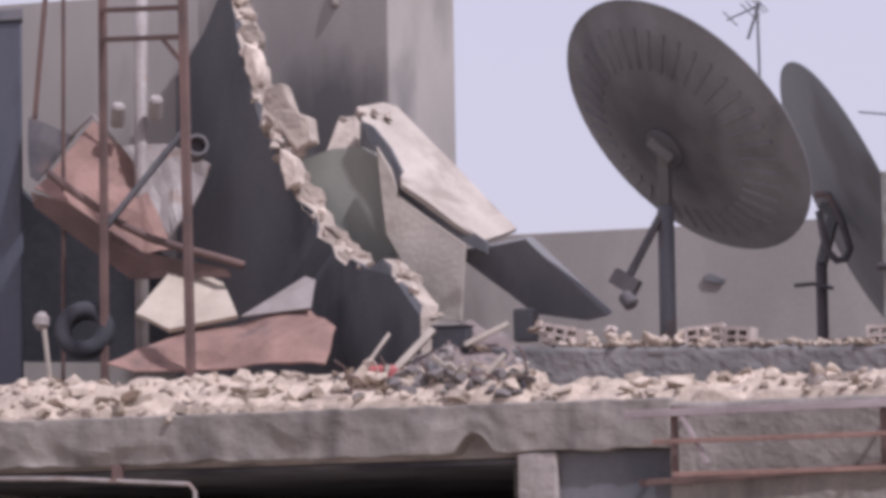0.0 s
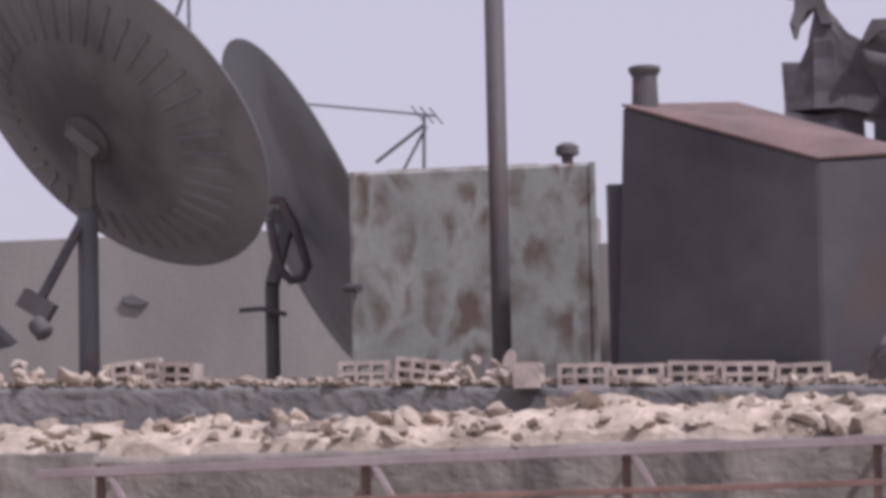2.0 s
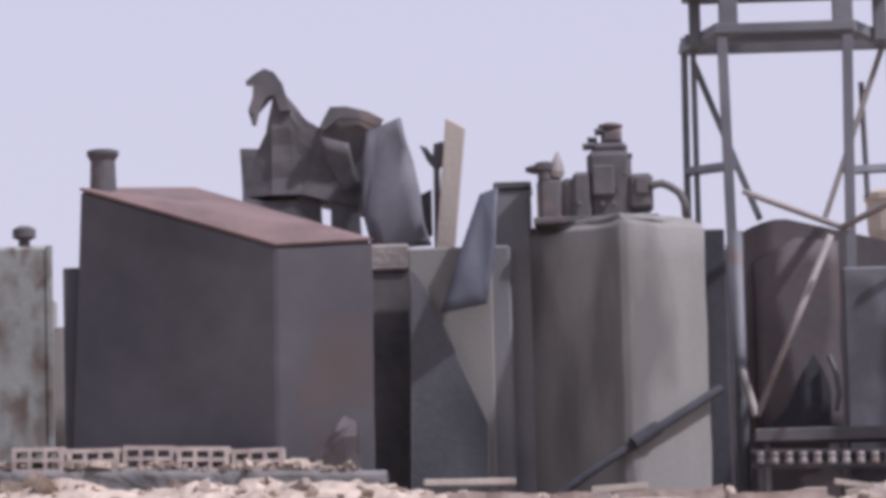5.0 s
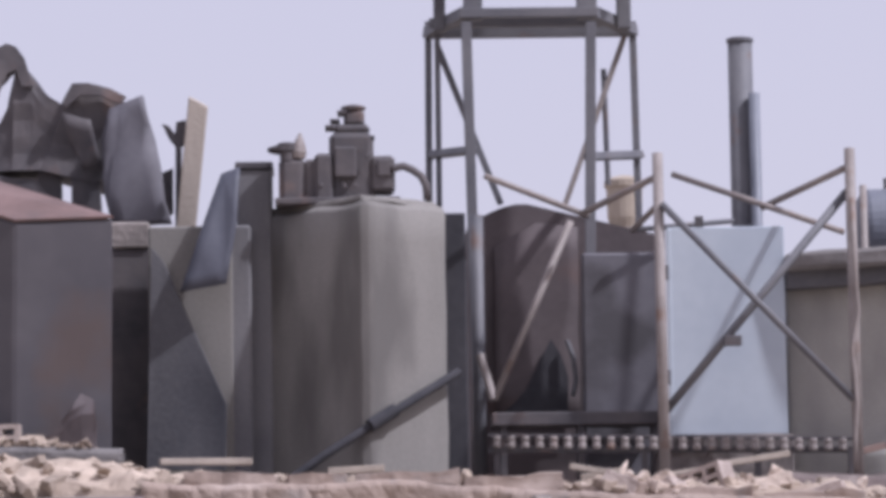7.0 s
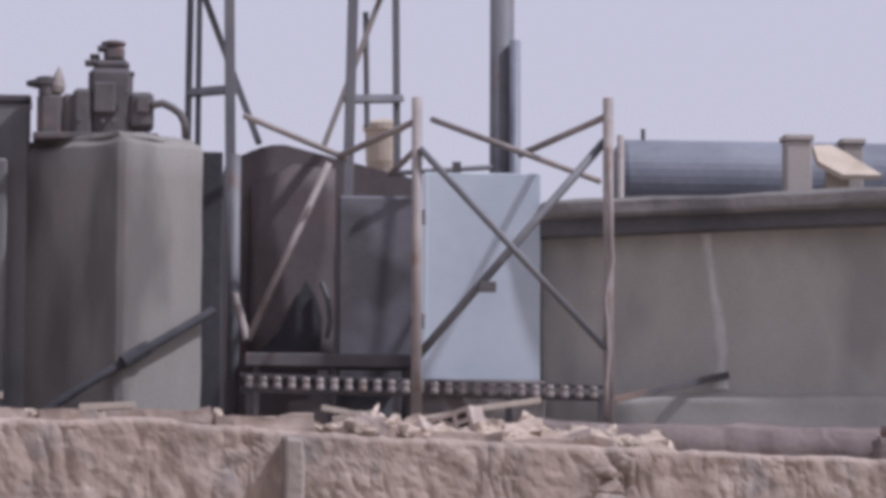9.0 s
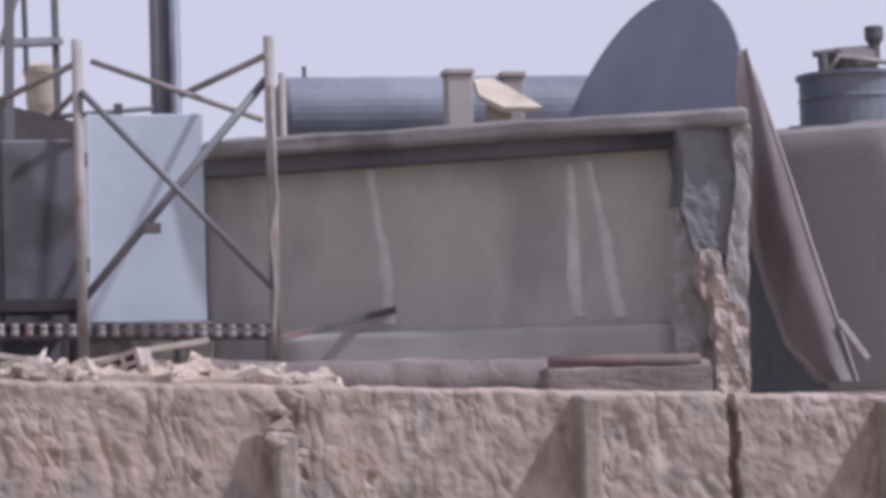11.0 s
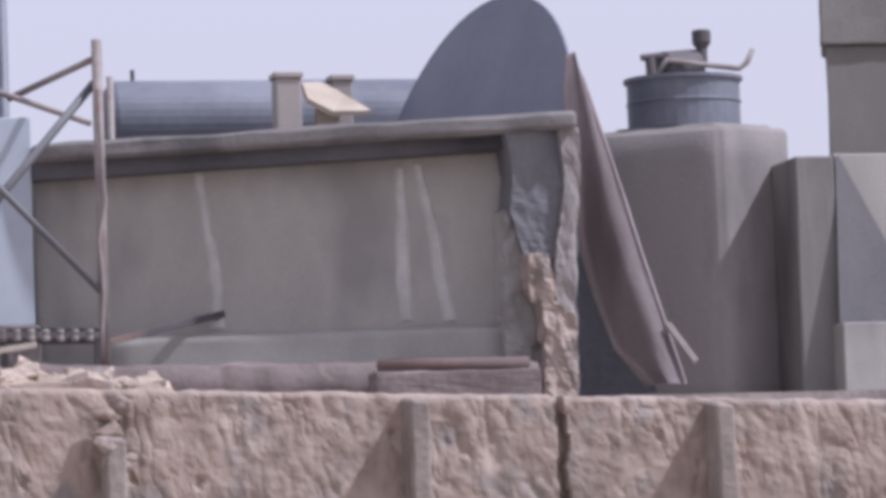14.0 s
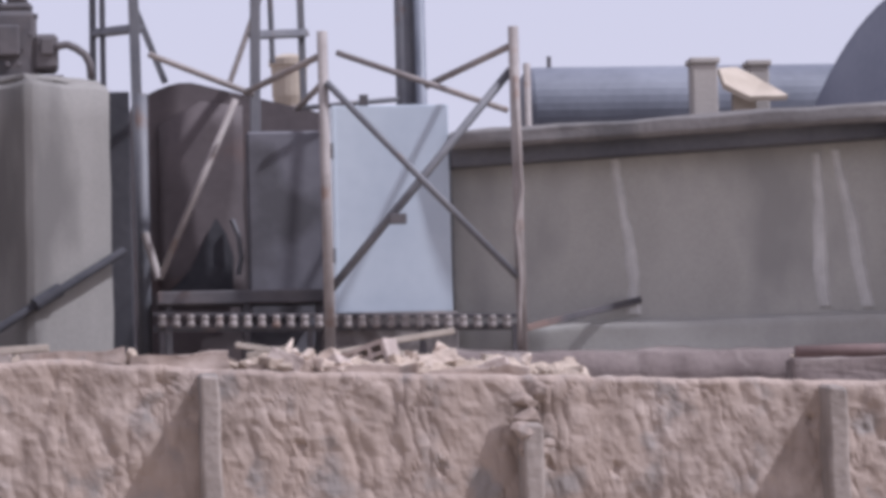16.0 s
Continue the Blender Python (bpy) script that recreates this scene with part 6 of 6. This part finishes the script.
heap(-11.5, -9.65, 0.45, 1.6, lambda x: 3.30 + 0.85 * max(0.0, 1 - abs(x + 10.5) / 0.95) ** 0.7 + 0.1 * noise.noise(Vector((x * 4, 2, 8))), 0.05, KERBEARTH, "rubble_mound", "dark mound of burnt debris on the roof edge")
for i in range(46):
    x = random.uniform(-11.2, -9.8)
    y = random.uniform(0.5, 1.1)
    f = min(1.0, (y - 0.45) / 1.15 * 1.25)
    z = 3.18 + (0.1 + 0.85 * max(0.0, 1 - abs(x + 10.5) / 0.95) ** 0.7) * math.sin(f * math.pi / 2) ** 0.8
    chunk((x, y, z - 0.06), random.uniform(0.08, 0.2), (BEAM, KERBEARTH, CONCRETE, SCORCHED, RUBBLE)[i % 5], "sooty block of broken masonry on the debris mound", "masonry lump", "dark masonry lumps")
places = []
for _ in range(1000):
    x = random.uniform(-16.4, -1.3)
    if x > -9.4 and random.random() < 0.7:
        continue
    f = random.random()
    y = 0.05 + 1.1 * f
    s = 0.018 + 0.085 * random.random() ** 3.2
    z = 3.2 + (crest_west(x) - 3.2) * math.sin(min(1, f * 1.25) * math.pi / 2) ** 0.8 + s * 0.2
    places.append((x, y, z, s))
for _ in range(110):
    x = random.uniform(-9.6, -1.3)
    f = random.random()
    size = 0.03 + 0.09 * random.random() ** 2
    places.append((x, 0.05 + 1.1 * f, 3.2 + (crest_west(x) - 3.2) * math.sin(min(1, f * 1.25) * math.pi / 2) ** 0.8 + size * 0.25, size))
for _ in range(500):
    x = random.uniform(-1.6, 4.2)
    y = random.uniform(0.2, 1.5)
    s = 0.02 + 0.06 * random.random() ** 2.5
    places.append((x, y, 3.28 - 0.036 * (x + 1) + 0.06 * (y - 0.2) + s * 0.2, s))
for _ in range(900):
    x = random.uniform(-9.5, -2.0)
    s = 0.02 + 0.055 * random.random() ** 2
    places.append((x, random.uniform(1.22, 1.48), kerb_top(x) + s * 0.4, s))
stones("rubble", places, RUBBLE, "loose pale rubble and grit scattered along the roof", "rubble")

def voxel_block():
    """A hollow concrete block, 40 by 20 by 20 cm, with two rows of three cells."""
    xs = [0, 0.035, 0.125, 0.155, 0.245, 0.275, 0.365, 0.40]
    zs = [0, 0.035, 0.085, 0.115, 0.165, 0.20]
    hole = {(i, k) for i in (1, 3, 5) for k in (1, 3)}
    bm = bmesh.new()
    vf = [[bm.verts.new((x - 0.2, 0, z)) for z in zs] for x in xs]
    vb = [[bm.verts.new((x - 0.2, 0.2, z)) for z in zs] for x in xs]
    full = lambda i, k: 0 <= i < 7 and 0 <= k < 5 and (i, k) not in hole
    for i in range(7):
        for k in range(5):
            if not full(i, k):
                continue
            bm.faces.new((vf[i][k], vf[i + 1][k], vf[i + 1][k + 1], vf[i][k + 1]))
            bm.faces.new((vb[i][k], vb[i][k + 1], vb[i + 1][k + 1], vb[i + 1][k]))
            for (di, dk), (p, q) in {(-1, 0): ((i, k), (i, k + 1)), (1, 0): ((i + 1, k), (i + 1, k + 1)), (0, -1): ((i, k), (i + 1, k)), (0, 1): ((i, k + 1), (i + 1, k + 1))}.items():
                if not full(i + di, k + dk):
                    bm.faces.new((vf[p[0]][p[1]], vf[q[0]][q[1]], vb[q[0]][q[1]], vb[p[0]][p[1]]))
    return mesh_of(bm, "hollow_block", BLOCK)


HB = voxel_block()


def hollow_block(x, y, z, turn=0.0, tilt=0.0, wide=1.0):
    o = tagged(new("hollow_block", HB), "pale hollow concrete building block with open cells", "concrete block", "hollow blocks on the kerb wall")
    o.matrix_world = pose(x, y, z, 0, tilt, turn) @ Matrix.Diagonal((wide, 1, 1, 1))
    return o


xb, x = -2.53, -4.89
k = 0
while x < xb - 0.3:
    end_on = random.random() < 0.08
    hollow_block(x + (0.11 if end_on else 0.21), 1.24 + random.uniform(-0.03, 0.05), kerb_top(x + 0.2) - 0.01 - random.uniform(0, 0.03), random.uniform(-4, 4) + (90 if end_on else 0), random.uniform(-2, 2), 1.0)
    x += 0.23 if end_on else 0.425
    k += 1
for px, tilt in ((-7.76, 4), (-8.02, -6), (-9.55, 12), (-6.19, 0), (-5.76, 8)):
    hollow_block(px, 1.26, kerb_top(px) - 0.01 + abs(tilt) * 0.003, random.uniform(-12, 12), tilt)
for i in range(90):
    x = random.uniform(-16, -2.0) if i % 3 else random.uniform(-16, -10)
    y = random.uniform(0.15, 0.9)
    chunk((x, y, 3.2 + (crest_west(x) - 3.2) * math.sin(min(1, y * 1.1) * math.pi / 2) - 0.05), random.uniform(0.07, 0.2), RUBBLE)
for i in range(26):
    x = random.uniform(-6.4, -5.0) if i < 12 else random.uniform(-9.4, -7.6)
    chunk((x, random.uniform(1.25, 1.45), kerb_top(x) - 0.02), random.uniform(0.09, 0.19), RUBBLE)
for i in range(22):
    x = random.uniform(1.9, 4.2) if i < 14 else random.uniform(-1.9, 1.5)
    chunk((x, random.uniform(0.35, 1.1), 3.26 - 0.036 * (x + 1)), random.uniform(0.07, 0.15), RUBBLE)
for (x, y, z), s in (((-10.58, 1.00, 3.95), 0.2), ((-10.61, 0.90, 3.72), 0.17), ((-10.22, 0.80, 3.69), 0.16), ((-9.89, 0.70, 3.62), 0.15), ((-10.88, 0.90, 3.81), 0.15), ((-11.66, 1.30, 4.01), 0.2), ((-10.57, 0.45, 3.69), 0.2), ((-10.29, 0.40, 3.62), 0.24), ((-10.03, 0.40, 3.58), 0.22), ((-9.91, 0.50, 3.66), 0.2), ((-10.75, 0.35, 3.57), 0.17), ((-9.72, 0.35, 3.51), 0.16), ((-10.21, 0.60, 3.68), 0.2)):
    chunk((x, y, min(z - s, 3.17 + (crest_west(x) - 3.2) * math.sin(min(1, y * 1.1) * math.pi / 2))), s, BURNT, "dark sooty lump of masonry in the rubble", "masonry lump", "dark masonry lumps")
for i in range(14):
    a = Vector((random.uniform(-11.3, -9.7), random.uniform(0.3, 0.8), random.uniform(3.3, 3.55)))
    b = a + Vector((random.uniform(-0.35, 0.35), random.uniform(-0.2, 0.1), random.uniform(0.02, 0.3)))
    s = thing("splintered_lath", a, "pale splintered lath sticking out of the rubble", "wood scrap", "splintered laths")
    part("lath", beam(a, b, random.uniform(0.02, 0.05)), TIMBER, s)
for i in range(26):
    x = random.gauss(2.9, 0.6)
    size = random.uniform(0.05, 0.15)
    chunk((x, random.uniform(0.5, 1.5), 3.34 - 0.036 * (x + 1)), size, BREAK if i % 3 else RUBBLE)
for i in range(8):
    x = random.gauss(2.9, 0.6)
    a = Vector((x, random.uniform(0.5, 1.2), 3.42 - 0.036 * (x + 1)))
    b = a + Vector((random.uniform(-0.4, 0.4), random.uniform(-0.1, 0.2), random.uniform(-0.08, 0.1)))
    s = thing("splintered_lath", a, "pale splintered lath sticking out of the rubble", "wood scrap", "splintered laths")
    part("lath", beam(a, b, random.uniform(0.025, 0.05)), TIMBER, s)
for i in range(34):
    x = random.uniform(1.72, 3.51)
    size = random.uniform(0.05, 0.13)
    chunk((x, random.uniform(0.2, 0.5), wall_top(x) - 0.02), size, (RUBBLE, BREAK, STUCCO)[i % 3])
for i in range(16):
    x = random.uniform(1.85, 3.6)
    long, high = random.uniform(0.14, 0.36), random.uniform(0.05, 0.11)
    bm = weathered(box((-long / 2, -0.1, 0), (long / 2, 0.1, high), 0.008), 3, 0.018, 7.0)
    o = solid("slab_fragment", bm, (BREAK, BLOCK, RUBBLE)[i % 3], "snapped pale concrete fragment lying on the wall top", "concrete fragment", "slab fragments on the wall top")
    o.matrix_world = pose(x, random.uniform(0.3, 0.75), wall_top(x) + random.uniform(0.0, 0.08), random.uniform(-15, 15), random.uniform(-28, 28), random.uniform(-60, 60))
stick = thing("lying_plank", (2.73, 0.60, 3.37), "pale timber stick lying across the rubble", "plank", "planks on the rubble")
part("board", beam((2.73, 0.60, 3.37), (3.31, 0.70, 3.46), 0.045, 0.06), TIMBER, stick)
hollow_block(2.62, 0.42, wall_top(2.62) + 0.02, -35, -16)
for i in range(52):
    x = random.uniform(-9.81, -8.81) if i < 30 else random.uniform(-8.68, -7.58)
    up = random.uniform(0, 0.2 if i < 30 else 0.08)
    chunk((x, random.uniform(1.24, 1.42), kerb_top(x) - 0.02 + up), random.uniform(0.05, 0.13), (BREAK, RUBBLE, BLOCK)[i % 3], "pale fragment of a smashed hollow block", "block fragment", "smashed block fragments")
for i in range(52):
    x = random.uniform(-5.6, -4.9)
    up = random.uniform(0, 0.24) * max(0.0, 1 - abs(x + 5.25) / 0.5)
    chunk((x, random.uniform(1.22, 1.42), kerb_top(x) - 0.02 + up), random.uniform(0.05, 0.12), (BREAK, BLOCK)[i % 2], "pale fragment of a smashed hollow block", "block fragment", "smashed block fragments")
sherd = thing("slab_sherd", (-5.01, 1.3, kerb_top(-5.01)), "flat pale concrete sherd standing among block debris", "concrete chunk")
part("sherd", plate([(-5.12, 1.30, 3.64), (-5.09, 1.32, 3.92), (-5.04, 1.33, 3.99), (-5.00, 1.33, 3.97), (-4.99, 1.30, 3.62)], 0.07, cuts=1, wobble=0.02), BLOCK, sherd)
sherd = thing("pipe_sherd", (-6.62, 0.50, 3.36), "curved sherd of a pale clay pipe in the rubble", "clay sherd")
bm = bmesh.new()
a, b = Vector((-6.77, 0.55, 3.48)), Vector((-6.48, 0.35, 3.29))
rows = [[bm.verts.new(a.lerp(b, i / 6) + Vector((0, 0.16 * math.cos(k / 6 * math.pi), -0.13 + 0.14 * math.sin(k / 6 * math.pi)))) for k in range(7)] for i in range(7)]
for g, h in zip(rows, rows[1:]):
    for k in range(6):
        bm.faces.new((g[k], g[k + 1], h[k + 1], h[k]))
bmesh.ops.solidify(bm, geom=bm.faces[:], thickness=0.02)
part("curved_wall", bm, BLOCK, sherd, smooth=True)
x, y, z = (-6.00, 0.70, 3.39)
chunk((x, 0.7, z - 0.13), 0.15, BLOCK, "smooth rounded pale lump in the rubble")
for i in range(22):
    x = random.uniform(-10.97, -9.62)
    y = random.uniform(0.15, 0.7)
    size = random.uniform(0.06, 0.15)
    chunk((x, y, 3.19 + (crest_west(x) - 3.2) * math.sin(min(1, y * 1.1) * math.pi / 2) + random.uniform(-0.03, 0.02)), size, (BURNT, SCORCHED, BEAM)[i % 3], "dark sooty lump of masonry in the rubble", "masonry lump", "dark masonry lumps")
r = (-11.19, 0.60, 3.63)
solid("red_canister", box((r[0] - 0.15, 0.55, r[2] - 0.12), (r[0] + 0.15, 0.75, r[2] + 0.05), 0.04), REDPLASTIC, "crushed faded red plastic canister in the rubble", "canister")
for a, b in (((-1.47, 1.20, 3.49), (-0.77, 1.30, 3.49)), ((-0.18, 1.20, 3.40), (0.25, 1.20, 3.42))):
    s = thing("lying_plank", a, "pale timber plank lying on the rubble", "plank", "planks on the rubble")
    part("board", beam(a, b, 0.05, 0.15), TIMBER, s)

x = -1.25
while x < 3.5:
    long, high = random.uniform(0.35, 0.8), random.uniform(0.07, 0.13)
    z = wall_top(x + long / 2) - 0.03
    y = random.uniform(0.1, 0.22)
    bm = box((-long / 2, 0, 0), (long / 2, 0.3, high), 0)
    bmesh.ops.subdivide_edges(bm, edges=bm.edges[:], cuts=4, use_grid_fill=True)
    for v in bm.verts:
        v.co += Vector((0.03 * noise.noise(v.co * 7 + Vector((x, 0, 0))), 0.05 * noise.noise(v.co * 5 + Vector((x, 3, 0))), 0.035 * noise.noise(v.co * 6 + Vector((x, 0, 5)))))
    o = solid("coping_stone", bm, STUCCO, "worn rough coping stone on the wall top", "coping stone", "coping stones on the front wall")
    o.matrix_world = pose(x + long / 2, y, z, 0, random.uniform(-3, 3), random.uniform(-5, 5))
    x += long + random.uniform(0.0, 0.12)
for i in range(30):
    x = random.uniform(-11.6, -9.5)
    y = random.uniform(0.15, 1.0)
    size = random.uniform(0.06, 0.17)
    chunk((x, y, 3.2 + (crest_west(x) - 3.2) * math.sin(min(1, y * 1.1) * math.pi / 2) - 0.04), size, BURNT, "dark sooty lump of masonry in the rubble", "masonry lump", "dark masonry lumps")
for i in range(16):
    a = Vector((random.uniform(-11.4, -9.6), random.uniform(0.2, 0.9), random.uniform(3.3, 3.55)))
    b = a + Vector((random.uniform(-0.3, 0.3), random.uniform(-0.2, 0.1), random.uniform(0.05, 0.3)))
    rod = thing("bent_rebar", a, "thin rusty reinforcing bar poking from the rubble", "rebar", "bent rebars")
    part("bar", tube([a - Vector((0, 0, 0.2)), a, a.lerp(b, 0.6) + Vector((0.03, 0, 0.04)), b], 0.012, 6), RUSTDARK, rod)

for a, b, w in (((-11.08, 0.70, 3.64), (-10.74, 0.90, 4.04), 0.07), ((-11.39, 0.80, 3.74), (-11.21, 0.90, 4.02), 0.035), ((-10.74, 0.40, 3.41), (-10.51, 0.60, 3.61), 0.04), ((-9.80, 0.50, 3.38), (-9.65, 0.60, 3.66), 0.03), ((-10.28, 0.90, 3.93), (-9.98, 1.00, 4.08), 0.05)):
    lath = thing("splintered_lath", a, "pale splintered lath sticking out of the rubble", "wood scrap", "splintered laths")
    part("lath", beam(Vector(a) + (Vector(a) - Vector(b)) * 0.4, b, w), TIMBER, lath)
m = (-10.58, 1.00, 3.88)
battery = thing("burnt_battery", m, "burnt square battery box sitting in the rubble", "battery")
part("case", box((m[0] - 0.19, 0.9, m[2] - 0.15), (m[0] + 0.19, 1.12, m[2] + 0.18), 0.02), CHARRED, battery)
part("lid", box((m[0] - 0.2, 0.89, m[2] + 0.18), (m[0] + 0.2, 1.13, m[2] + 0.21), 0.01), SCORCHED, battery)
